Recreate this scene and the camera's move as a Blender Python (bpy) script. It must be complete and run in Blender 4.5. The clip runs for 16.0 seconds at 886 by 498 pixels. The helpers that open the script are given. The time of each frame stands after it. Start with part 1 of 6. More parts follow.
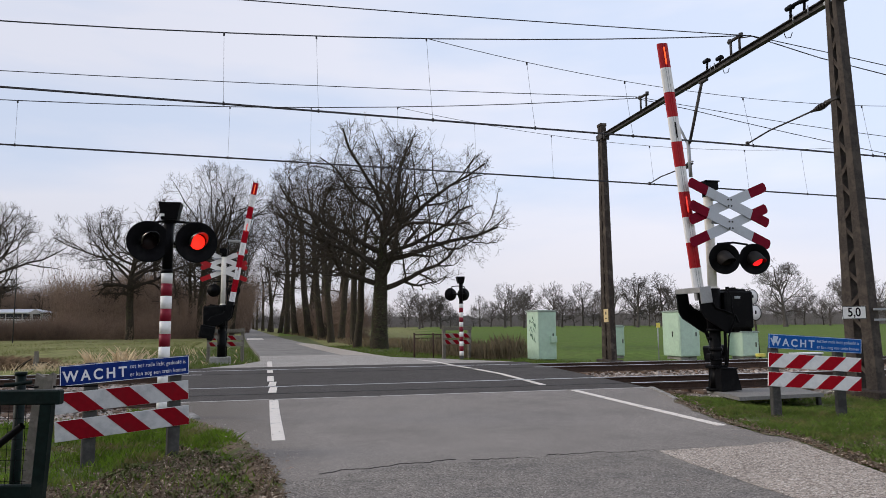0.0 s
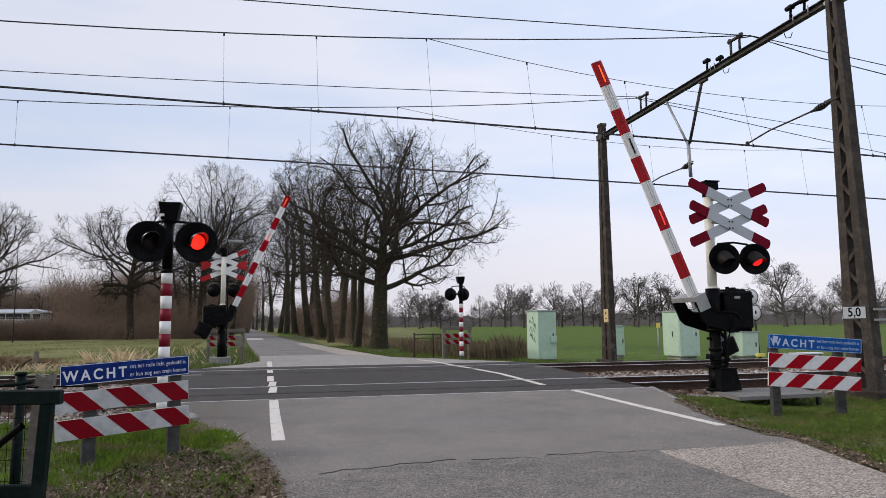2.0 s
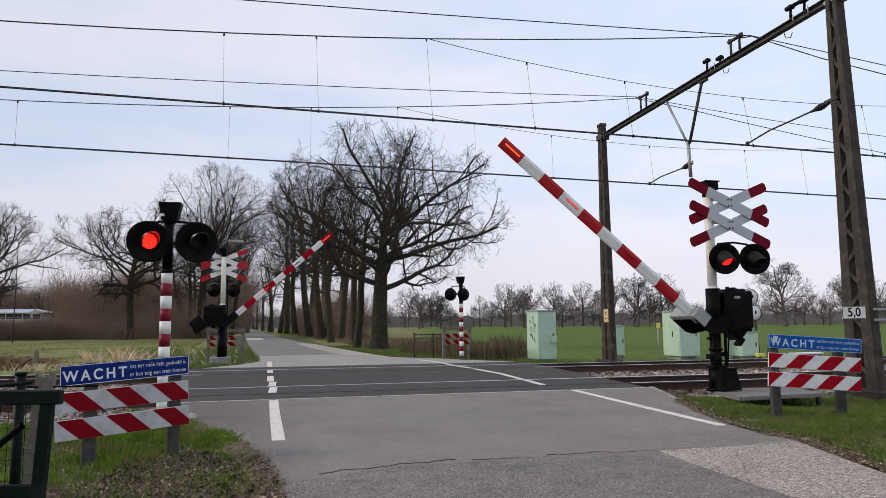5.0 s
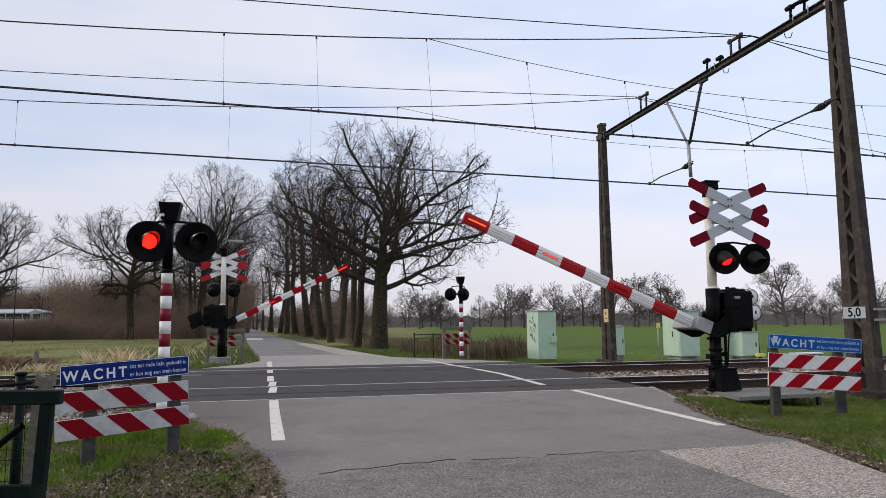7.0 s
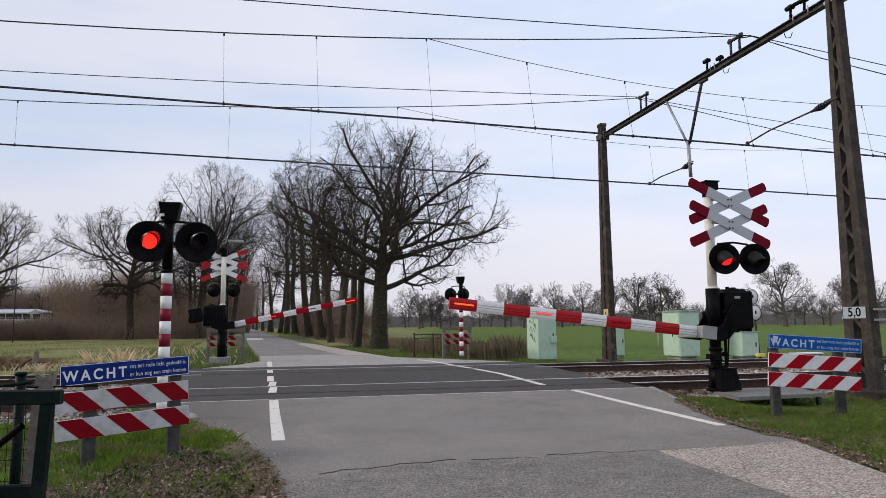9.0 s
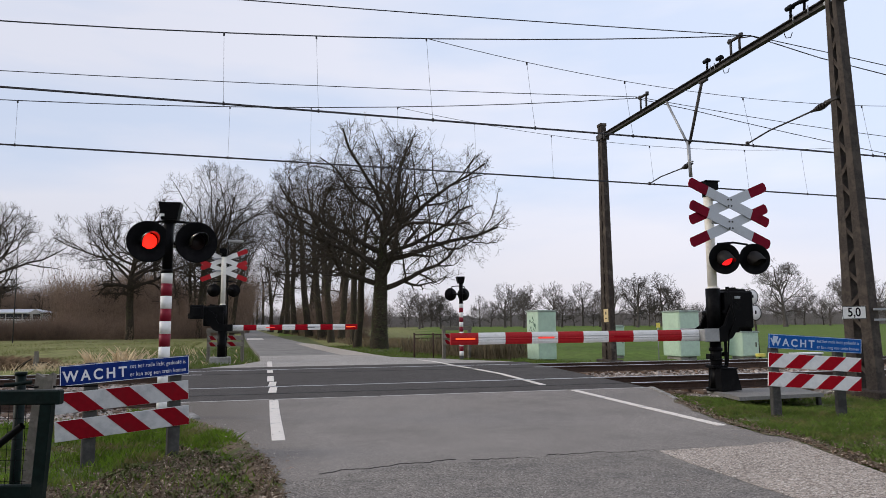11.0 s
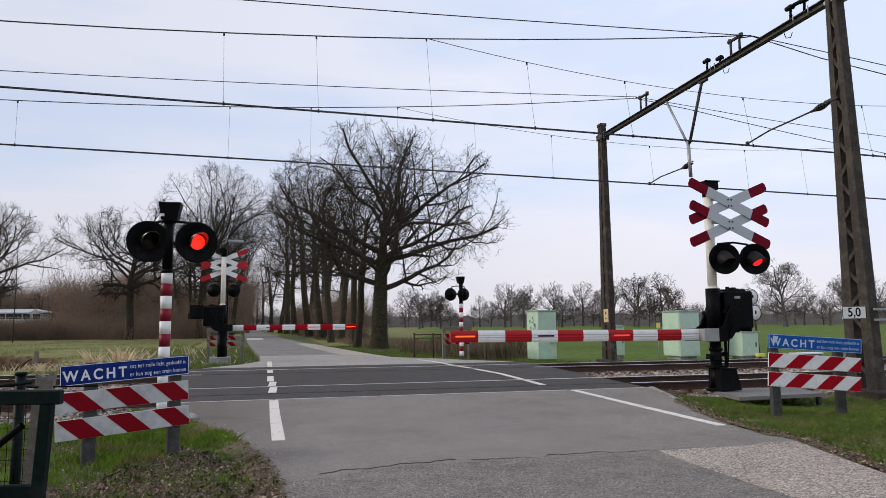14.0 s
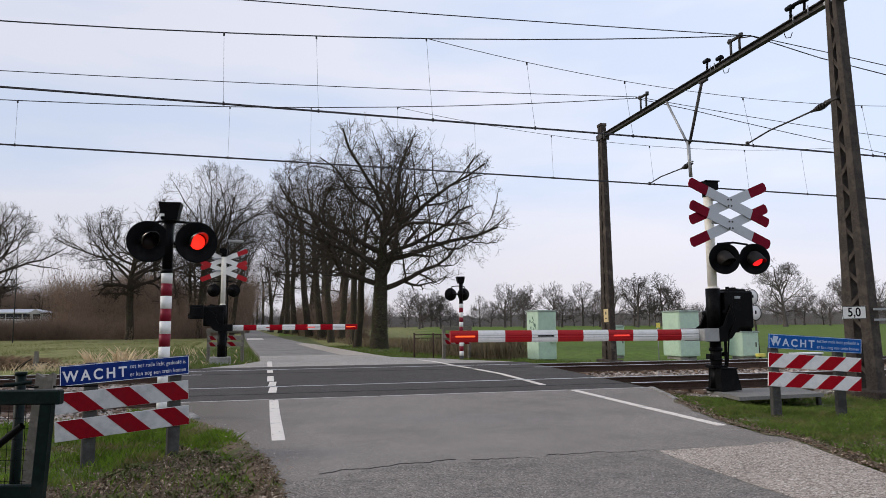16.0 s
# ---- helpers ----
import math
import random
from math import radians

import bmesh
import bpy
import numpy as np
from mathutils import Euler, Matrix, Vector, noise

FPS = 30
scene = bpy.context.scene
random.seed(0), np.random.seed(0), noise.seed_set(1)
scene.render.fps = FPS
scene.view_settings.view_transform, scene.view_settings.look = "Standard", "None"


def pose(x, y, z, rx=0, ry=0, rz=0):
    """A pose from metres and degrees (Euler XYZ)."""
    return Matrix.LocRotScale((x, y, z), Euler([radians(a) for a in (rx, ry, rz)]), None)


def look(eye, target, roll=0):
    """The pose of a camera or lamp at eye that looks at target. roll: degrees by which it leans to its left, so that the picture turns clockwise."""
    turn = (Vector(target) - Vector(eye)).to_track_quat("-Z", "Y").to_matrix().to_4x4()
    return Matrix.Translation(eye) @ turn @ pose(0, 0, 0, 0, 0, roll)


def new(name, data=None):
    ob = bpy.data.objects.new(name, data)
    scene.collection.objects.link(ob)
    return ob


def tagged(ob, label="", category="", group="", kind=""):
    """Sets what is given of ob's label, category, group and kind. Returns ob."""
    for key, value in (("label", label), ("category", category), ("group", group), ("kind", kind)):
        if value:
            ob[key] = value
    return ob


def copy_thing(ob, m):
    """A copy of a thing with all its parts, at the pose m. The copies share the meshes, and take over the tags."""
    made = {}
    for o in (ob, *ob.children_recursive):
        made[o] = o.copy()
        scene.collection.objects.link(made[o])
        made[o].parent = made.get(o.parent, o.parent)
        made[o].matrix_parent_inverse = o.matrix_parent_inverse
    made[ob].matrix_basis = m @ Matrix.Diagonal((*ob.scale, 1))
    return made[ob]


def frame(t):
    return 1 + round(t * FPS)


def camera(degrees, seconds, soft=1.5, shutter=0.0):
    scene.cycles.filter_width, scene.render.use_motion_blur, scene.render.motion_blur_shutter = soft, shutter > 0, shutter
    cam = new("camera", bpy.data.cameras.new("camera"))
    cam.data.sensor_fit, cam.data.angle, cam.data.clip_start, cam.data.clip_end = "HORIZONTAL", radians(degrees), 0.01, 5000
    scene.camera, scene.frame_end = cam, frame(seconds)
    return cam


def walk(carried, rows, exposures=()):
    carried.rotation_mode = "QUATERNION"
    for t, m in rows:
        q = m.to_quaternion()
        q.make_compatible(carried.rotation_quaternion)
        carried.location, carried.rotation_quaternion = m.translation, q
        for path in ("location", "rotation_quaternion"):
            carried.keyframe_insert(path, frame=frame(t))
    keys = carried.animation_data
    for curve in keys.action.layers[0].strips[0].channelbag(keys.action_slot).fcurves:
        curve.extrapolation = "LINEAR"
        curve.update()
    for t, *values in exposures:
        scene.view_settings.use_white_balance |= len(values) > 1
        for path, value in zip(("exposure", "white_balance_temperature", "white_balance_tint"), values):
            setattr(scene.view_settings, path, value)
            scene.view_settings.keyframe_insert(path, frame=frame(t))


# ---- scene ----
# The road runs along +y, the railway along x; the camera stands on the road's edge.
EYE = Vector((0.0, 0.0, 1.25))
cam = camera(66.0, 16.0, soft=0.6)
YAW, PITCH = radians(13.5), math.atan(133 / 1207.3)
AIM = EYE + Vector((math.sin(YAW) * math.cos(PITCH), math.cos(YAW) * math.cos(PITCH), math.sin(PITCH)))
walk(cam, [(0.0, look(EYE, AIM, -0.45)), (16.0, look(EYE, AIM, -0.45))])

# ---------------------------------------------------------------- sky and sun
SUN_AZ, SUN_EL = radians(-75), radians(28)      # azimuth from +y towards +x
world = bpy.data.worlds.new("sky")
scene.world = world
world.use_nodes = True
wn, wl = world.node_tree.nodes, world.node_tree.links
wn.clear()
w_out = wn.new("ShaderNodeOutputWorld")
w_bg = wn.new("ShaderNodeBackground")
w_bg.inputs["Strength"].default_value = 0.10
w_sky = wn.new("ShaderNodeTexSky")
w_sky.sky_type, w_sky.sun_disc = "NISHITA", False
w_sky.sun_elevation, w_sky.sun_rotation = SUN_EL, SUN_AZ
w_sky.air_density, w_sky.dust_density = 1.0, 1.5
w_co = wn.new("ShaderNodeTexCoord")
w_sep = wn.new("ShaderNodeSeparateXYZ")
w_map = wn.new("ShaderNodeMapping")
w_map.inputs["Scale"].default_value = (1.0, 1.0, 4.0)
w_noise = wn.new("ShaderNodeTexNoise")
w_noise.inputs["Scale"].default_value = 1.9
w_noise.inputs["Detail"].default_value = 5.0
w_noise.inputs["Roughness"].default_value = 0.5
w_ramp = wn.new("ShaderNodeValToRGB")
w_ramp.color_ramp.elements[0].position, w_ramp.color_ramp.elements[1].position = 0.40, 0.60
w_ramp.color_ramp.elements[0].color = (7.1, 8.0, 10.0, 1)
w_ramp.color_ramp.elements[1].color = (8.75, 8.95, 10.2, 1)
w_low = wn.new("ShaderNodeValToRGB")
w_low.color_ramp.elements[0].position, w_low.color_ramp.elements[1].position = 0.0, 0.20
w_low.color_ramp.elements[0].color = (1, 1, 1, 1)
w_low.color_ramp.elements[1].color = (0, 0, 0, 1)
w_warm = wn.new("ShaderNodeMix")
w_warm.data_type = "RGBA"
w_warm.inputs[7].default_value = (8.2, 7.8, 8.4, 1)
w_mix = wn.new("ShaderNodeMix")
w_mix.data_type = "RGBA"
w_mix.inputs[0].default_value = 0.9
wl.new(w_co.outputs["Generated"], w_map.inputs["Vector"])
wl.new(w_map.outputs["Vector"], w_noise.inputs["Vector"])
wl.new(w_noise.outputs["Fac"], w_ramp.inputs["Fac"])
wl.new(w_co.outputs["Generated"], w_sep.inputs["Vector"])
wl.new(w_sep.outputs["Z"], w_low.inputs["Fac"])
wl.new(w_low.outputs["Color"], w_warm.inputs[0])
wl.new(w_ramp.outputs["Color"], w_warm.inputs[6])
wl.new(w_sky.outputs["Color"], w_mix.inputs[6])
wl.new(w_warm.outputs[2], w_mix.inputs[7])
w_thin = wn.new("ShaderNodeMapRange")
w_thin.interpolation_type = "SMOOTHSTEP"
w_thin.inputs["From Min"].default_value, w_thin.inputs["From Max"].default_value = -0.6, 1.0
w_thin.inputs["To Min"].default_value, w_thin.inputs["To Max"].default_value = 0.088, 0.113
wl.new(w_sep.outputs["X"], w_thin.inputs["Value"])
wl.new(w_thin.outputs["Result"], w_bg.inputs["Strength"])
wl.new(w_mix.outputs[2], w_bg.inputs["Color"])
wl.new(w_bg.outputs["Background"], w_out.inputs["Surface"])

sun_data = bpy.data.lights.new("sun", "SUN")
sun_data.energy, sun_data.angle, sun_data.color = 1.55, radians(15), (1.0, 0.88, 0.74)
sun = new("sun", sun_data)
sun_way = Vector((math.sin(SUN_AZ) * math.cos(SUN_EL), math.cos(SUN_AZ) * math.cos(SUN_EL), math.sin(SUN_EL)))
sun.matrix_world = look(sun_way * 200, (0, 0, 0))


# ---------------------------------------------------------------- materials
def surface(name, colour, rough=0.7, metal=0.0, vary=0.25, grain=40.0, patch=1.5, bump=0.2, second=None, amount=0.5, world_space=False, spots=None, spread=0.12, coat=0.0, per_object=0.0, spec=0.2, speckle=None, stones=None, edge=None):
    """A node material: grain and patches vary the colour, an optional second colour comes in as stains."""
    m = bpy.data.materials.new(name)
    m.use_nodes = True
    n, l = m.node_tree.nodes, m.node_tree.links
    b = n["Principled BSDF"]
    co = n.new("ShaderNodeTexCoord")
    if world_space:
        geo = n.new("ShaderNodeNewGeometry")
        src = geo.outputs["Position"]
    else:
        src = co.outputs["Object"]

    def noise_node(scale, detail=4.0, rough_=0.6):
        t = n.new("ShaderNodeTexNoise")
        t.inputs["Scale"].default_value, t.inputs["Detail"].default_value, t.inputs["Roughness"].default_value = scale, detail, rough_
        l.new(src, t.inputs["Vector"])
        return t.outputs["Fac"]

    def mixed(fac, a, c):
        x = n.new("ShaderNodeMix")
        x.data_type = "RGBA"
        for sock, v in ((x.inputs[0], fac), (x.inputs[6], a), (x.inputs[7], c)):
            if hasattr(v, "links"):
                l.new(v, sock)
            elif isinstance(v, tuple):
                sock.default_value = (*v[:3], 1)
            else:
                sock.default_value = v
        return x.outputs[2]

    def stepped(fac, lo, hi):
        r = n.new("ShaderNodeMapRange")
        r.inputs["From Min"].default_value, r.inputs["From Max"].default_value = lo, hi
        l.new(fac, r.inputs["Value"])
        return r.outputs["Result"]

    dark = tuple(c * (1 - vary) for c in colour)
    light = tuple(min(1, c * (1 + vary)) for c in colour)
    fine = noise_node(grain)
    big = noise_node(patch, 6.0)
    col = mixed(stepped(fine, 0.4, 0.6), dark, light)
    mid = noise_node(grain / 7)
    col = mixed(stepped(mid, 0.35, 0.65), col, mixed(0.55, col, tuple(c * (1 - vary * 0.7) for c in colour)))
    col = mixed(stepped(big, 0.35, 0.65), col, mixed(0.5, col, colour))
    if second:
        col = mixed(stepped(noise_node(patch * 2.3, 8.0, 0.65), 0.58 - amount * 0.3, 0.58 - amount * 0.3 + spread), col, second)
    if spots:
        col = mixed(stepped(noise_node(grain * 1.7, 2.0), 0.66, 0.74), col, spots)
    if edge:
        # dirt that has gathered along one side, torn by noise
        place = n.new("ShaderNodeSeparateXYZ")
        l.new(src, place.inputs["Vector"])
        torn = n.new("ShaderNodeMath")
        torn.operation = "MULTIPLY_ADD"
        torn.inputs[1].default_value = 0.9
        l.new(noise_node(1.6, 5.0), torn.inputs[0])
        l.new(place.outputs["X"], torn.inputs[2])
        col = mixed(stepped(torn.outputs["Value"], edge[2], edge[1]), col, edge[0])
    if stones:
        vo = n.new("ShaderNodeTexVoronoi")
        vo.inputs["Scale"].default_value = stones[0]
        l.new(src, vo.inputs["Vector"])
        sep = n.new("ShaderNodeSeparateColor")
        l.new(vo.outputs["Color"], sep.inputs["Color"])
        lift = n.new("ShaderNodeMapRange")
        lift.inputs["From Min"].default_value, lift.inputs["From Max"].default_value = 0.0, 1.0
        lift.inputs["To Min"].default_value, lift.inputs["To Max"].default_value = 1 - stones[1], 1 + stones[1]
        l.new(sep.outputs["Red"], lift.inputs["Value"])
        hv = n.new("ShaderNodeHueSaturation")
        l.new(lift.outputs["Result"], hv.inputs["Value"])
        l.new(col, hv.inputs["Color"])
        col = hv.outputs["Color"]
    if speckle:
        col = mixed(stepped(noise_node(speckle[1], 1.0), speckle[2], speckle[2] + 0.06), col, speckle[0])
    if per_object:
        info = n.new("ShaderNodeObjectInfo")
        hsv = n.new("ShaderNodeHueSaturation")
        mr = n.new("ShaderNodeMapRange")
        mr.inputs["To Min"].default_value, mr.inputs["To Max"].default_value = 1 - per_object, 1 + per_object
        l.new(info.outputs["Random"], mr.inputs["Value"])
        l.new(mr.outputs["Result"], hsv.inputs["Value"])
        l.new(col, hsv.inputs["Color"])
        col = hsv.outputs["Color"]
    l.new(col, b.inputs["Base Color"])
    b.inputs["Metallic"].default_value = metal
    b.inputs["Coat Weight"].default_value = coat
    b.inputs["Specular IOR Level"].default_value = spec
    rr = n.new("ShaderNodeMapRange")
    rr.inputs["To Min"].default_value, rr.inputs["To Max"].default_value = max(0.05, rough - 0.12), min(1, rough + 0.12)
    l.new(big, rr.inputs["Value"])
    l.new(rr.outputs["Result"], b.inputs["Roughness"])
    if bump:
        bp = n.new("ShaderNodeBump")
        bp.inputs["Strength"].default_value, bp.inputs["Distance"].default_value = bump, 0.01
        l.new(fine, bp.inputs["Height"])
        l.new(bp.outputs["Normal"], b.inputs["Normal"])
    return m


def glowing(name, colour, strength):
    m = bpy.data.materials.new(name)
    m.use_nodes = True
    b = m.node_tree.nodes["Principled BSDF"]
    b.inputs["Base Color"].default_value = (*colour, 1)
    b.inputs["Emission Color"].default_value = (*colour, 1)
    b.inputs["Emission Strength"].default_value = strength
    return m


ASPHALT = surface("asphalt_worn", (0.242, 0.220, 0.200), 0.92, vary=0.34, grain=45, patch=0.30, bump=0.35, second=(0.155, 0.141, 0.128), amount=0.40, spread=0.34, world_space=True, spec=0.08, speckle=((0.38, 0.35, 0.32), 110, 0.65), stones=(130, 0.30), edge=((0.150, 0.134, 0.118), -0.45, 0.95))
ASPHALT_DARK = surface("asphalt_crossing", (0.088, 0.081, 0.076), 0.92, vary=0.3, grain=40, patch=0.7, bump=0.4, second=(0.066, 0.060, 0.056), amount=0.45, spread=0.3, world_space=True, spec=0.06, stones=(60, 0.3))
ASPHALT_FAR = surface("asphalt_lane_end", (0.37, 0.345, 0.315), 0.92, vary=0.25, grain=30, patch=0.3, bump=0.4, second=(0.28, 0.262, 0.24), amount=0.4, spread=0.3, world_space=True, spec=0.08, stones=(40, 0.25))
ASPHALT_LANE = surface("asphalt_lane", (0.25, 0.236, 0.22), 0.92, vary=0.25, grain=30, patch=0.3, bump=0.4, second=(0.155, 0.148, 0.138), amount=0.4, spread=0.3, world_space=True, spec=0.08)
ASPHALT_PALE = surface("asphalt_pale", (0.42, 0.375, 0.325), 0.9, vary=0.3, grain=60, patch=0.6, bump=0.4, world_space=True, spec=0.08)
ASPHALT_OLD = surface("asphalt_coarse", (0.203, 0.184, 0.165), 0.92, vary=0.36, grain=45, patch=0.8, bump=0.6, second=(0.108, 0.101, 0.096), amount=0.42, spread=0.36, world_space=True, spec=0.08, speckle=((0.46, 0.44, 0.41), 80, 0.655), stones=(85, 0.44))
APRON = surface("gravelled_asphalt", (0.335, 0.285, 0.242), 0.92, vary=0.26, grain=48, patch=0.8, bump=0.7, second=(0.205, 0.175, 0.15), amount=0.45, spread=0.4, world_space=True, spec=0.08, speckle=((0.66, 0.61, 0.55), 70, 0.60), stones=(72, 0.58))
LINE = surface("road_paint", (0.70, 0.65, 0.59), 0.7, vary=0.12, grain=60, patch=2, bump=0.3, second=(0.4, 0.39, 0.38), amount=0.02, spread=0.1, world_space=True)
# rail head painted dark where it shows no reflected sky
RAILTOP_UNLIT = surface("rail_head_unlit", (0.045, 0.045, 0.045), 0.9, world_space=True)
CONCRETE = surface("concrete", (0.33, 0.32, 0.30), 0.9, vary=0.2, grain=50, patch=1.5, bump=0.4, second=(0.2, 0.19, 0.17), amount=0.35)
PLATFORM = surface("platform_concrete", (0.215, 0.205, 0.19), 0.9, vary=0.25, grain=40, patch=2, bump=0.4, second=(0.17, 0.165, 0.15), amount=0.4, spread=0.3)
STEEL_EDGE = surface("steel_edge", (0.5, 0.48, 0.46), 0.6, vary=0.2, second=(0.3, 0.27, 0.24), amount=0.3)
GRASS = surface("field_grass", (0.085, 0.105, 0.03), 0.95, vary=0.5, grain=14, patch=0.6, bump=0.6, second=(0.15, 0.12, 0.075), amount=0.35, spread=0.3, world_space=True)
CROP = surface("field_crop", (0.098, 0.150, 0.027), 0.95, vary=0.35, grain=4, patch=0.06, bump=0.5, second=(0.118, 0.135, 0.045), amount=0.4, spread=0.4, world_space=True, spec=0.05)
MEADOW = surface("meadow", (0.180, 0.187, 0.072), 0.95, vary=0.45, grain=3, patch=0.25, bump=0.5, second=(0.26, 0.21, 0.11), amount=0.35, spread=0.3, world_space=True, spec=0.05)
SOIL = surface("bare_soil", (0.14, 0.105, 0.07), 0.95, vary=0.5, grain=30, patch=1.2, bump=0.8, second=(0.09, 0.1, 0.035), amount=0.3, world_space=True)
BALLAST = surface("ballast", (0.19, 0.165, 0.145), 0.95, vary=0.6, grain=25, patch=1.0, bump=1.0, second=(0.18, 0.12, 0.08), amount=0.4, world_space=True)
STONE = surface("ballast_stone", (0.40, 0.355, 0.315), 0.9, vary=0.5, grain=9, patch=3, bump=0.4, second=(0.26, 0.17, 0.12), amount=0.25, world_space=True)
RUST = surface("rusty_rail", (0.072, 0.045, 0.033), 0.85, vary=0.4, grain=40, patch=2, bump=0.5, second=(0.06, 0.04, 0.03), amount=0.4)
RAILTOP = surface("rail_head", (0.55, 0.53, 0.52), 0.3, metal=0.9, vary=0.1)
SLEEPER = surface("sleeper_wood", (0.13, 0.09, 0.065), 0.9, vary=0.4, grain=20, bump=0.6)
BLACK = surface("black_paint", (0.0035, 0.0035, 0.004), 0.45, vary=0.2, bump=0.1, second=(0.008, 0.008, 0.008), amount=0.2, spec=0.07)
BLACK_MATT = surface("black_matt", (0.003, 0.003, 0.0035), 0.5, vary=0.2, bump=0.05, spec=0.08)
HOOD = surface("hood_enamel", (0.009, 0.008, 0.007), 0.26, vary=0.2, bump=0.02, spec=0.8)
HOOD_MATT = surface("hood_worn_enamel", (0.011, 0.009, 0.008), 0.6, vary=0.3, bump=0.05, spec=0.25)
LENS_DARK = surface("lens_unlit", (0.012, 0.006, 0.006), 0.3, vary=0.1, bump=0, spec=0.15)
WHITE = surface("white_paint", (0.82, 0.81, 0.78), 0.45, vary=0.05, grain=25, patch=3, bump=0.05, second=(0.66, 0.65, 0.60), amount=0.12, spread=0.3)
CREAM = surface("cream_post_paint", (0.82, 0.79, 0.70), 0.5, vary=0.06, grain=20, patch=3, bump=0.05, second=(0.6, 0.57, 0.48), amount=0.15, spread=0.3)
GREY_ALU = surface("grey_aluminium", (0.36, 0.36, 0.355), 0.55, metal=0.3, vary=0.1, second=(0.3, 0.3, 0.29), amount=0.3)
# the cross's white, greyed by the shade on its sunless front
CROSS_WHITE_SHADED = surface("cross_white_shaded", (0.50, 0.52, 0.55), 0.5, vary=0.05, second=(0.42, 0.43, 0.45), amount=0.2, spread=0.3)
RED = surface("red_film", (0.42, 0.014, 0.018), 0.4, vary=0.1, grain=20, patch=3, bump=0.05, second=(0.4, 0.02, 0.025), amount=0.2, spread=0.3)
RED_DEEP = surface("red_deep_film", (0.36, 0.005, 0.014), 0.5, spec=0.06, vary=0.1, grain=20, patch=3, bump=0.05, second=(0.25, 0.008, 0.016), amount=0.2, spread=0.3)
# the cross's red as maroon, its front's shade painted in
CROSS_RED_SHADED = surface("cross_red_film_shaded", (0.185, 0.003, 0.018), 0.5, vary=0.1, grain=20, patch=3, bump=0.03, second=(0.11, 0.002, 0.010), amount=0.2, spread=0.3, spec=0.06)
RED_POST = surface("red_post_film", (0.20, 0.010, 0.024), 0.45, vary=0.1, bump=0.05, second=(0.16, 0.010, 0.02), amount=0.2, spread=0.3)
# red with shade painted in for the left fence; worn red beyond the tracks
RED_SHADE = surface("red_shaded_worn_film", (0.205, 0.004, 0.010), 0.5, spec=0.06, vary=0.12, grain=20, patch=3, bump=0.05, second=(0.16, 0.008, 0.013), amount=0.25, spread=0.3)
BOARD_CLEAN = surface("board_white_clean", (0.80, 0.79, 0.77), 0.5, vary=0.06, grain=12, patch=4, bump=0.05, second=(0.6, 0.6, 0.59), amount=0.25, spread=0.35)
# mottled white, darkened by the shade on the left fence
BOARD_SHADED = surface("board_white_shaded", (0.50, 0.50, 0.49), 0.5, vary=0.08, grain=12, patch=2.2, bump=0.05, second=(0.27, 0.28, 0.29), amount=0.38, spread=0.30)
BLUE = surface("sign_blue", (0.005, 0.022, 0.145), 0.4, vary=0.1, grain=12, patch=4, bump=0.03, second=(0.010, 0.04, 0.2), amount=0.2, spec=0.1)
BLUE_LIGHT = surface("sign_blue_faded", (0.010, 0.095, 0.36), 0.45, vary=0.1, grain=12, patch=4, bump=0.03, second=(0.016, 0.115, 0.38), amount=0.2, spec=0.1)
LETTER = surface("sign_white", (0.72, 0.73, 0.75), 0.5, vary=0.05, bump=0)
LETTER_FADED = surface("sign_white_faded", (0.52, 0.62, 0.74), 0.5, vary=0.05, bump=0)
GREEN_PAINT = surface("dark_green_paint", (0.0035, 0.010, 0.0085), 0.5, vary=0.3, grain=25, bump=0.2, second=(0.012, 0.018, 0.015), amount=0.25, spec=0.10)
BOARD_OLD = surface("board_white_worn", (0.27, 0.245, 0.21), 0.8, vary=0.2, grain=14, patch=4, bump=0.3, second=(0.22, 0.2, 0.17), amount=0.4, spread=0.3)
OLD_WOOD = surface("weathered_wood", (0.185, 0.165, 0.138), 0.9, vary=0.35, grain=30, patch=3, bump=0.7, second=(0.15, 0.14, 0.11), amount=0.35)
GREY_POST = surface("grey_plastic_post", (0.070, 0.068, 0.063), 0.75, vary=0.25, grain=25, bump=0.3, second=(0.045, 0.044, 0.041), amount=0.3, spec=0.1)
CABINET = surface("mint_paint", (0.52, 0.68, 0.53), 0.6, vary=0.05, grain=10, patch=1.5, bump=0.05, second=(0.40, 0.54, 0.43), amount=0.35, spread=0.4)
CABINET_TOP = surface("mint_roof", (0.34, 0.42, 0.36), 0.7, vary=0.1, second=(0.24, 0.27, 0.24), amount=0.3)
GRAFFITI = surface("graffiti_paint", (0.05, 0.14, 0.09), 0.6)
YELLOW = surface("yellow_plate", (0.88, 0.76, 0.16), 0.5, vary=0.08)
CREAM_PLATE = surface("cream_plate", (0.66, 0.52, 0.28), 0.55, vary=0.08)
MAST = surface("mast_steel", (0.048, 0.038, 0.031), 0.8, vary=0.3, grain=20, patch=1.5, bump=0.4, second=(0.10, 0.083, 0.068), amount=0.25)
MAST_GREY = surface("mast_concrete", (0.054, 0.045, 0.039), 0.85, vary=0.25, grain=20, patch=1.5, bump=0.4, second=(0.085, 0.070, 0.058), amount=0.35)
BEAM = surface("beam_steel", (0.05, 0.046, 0.045), 0.7, vary=0.3, second=(0.09, 0.085, 0.08), amount=0.3)
ZINC = surface("galvanised", (0.36, 0.37, 0.38), 0.5, metal=0.5, vary=0.12)
WIRE = surface("wire", (0.045, 0.042, 0.045), 0.6, metal=0.2, vary=0.1, bump=0)
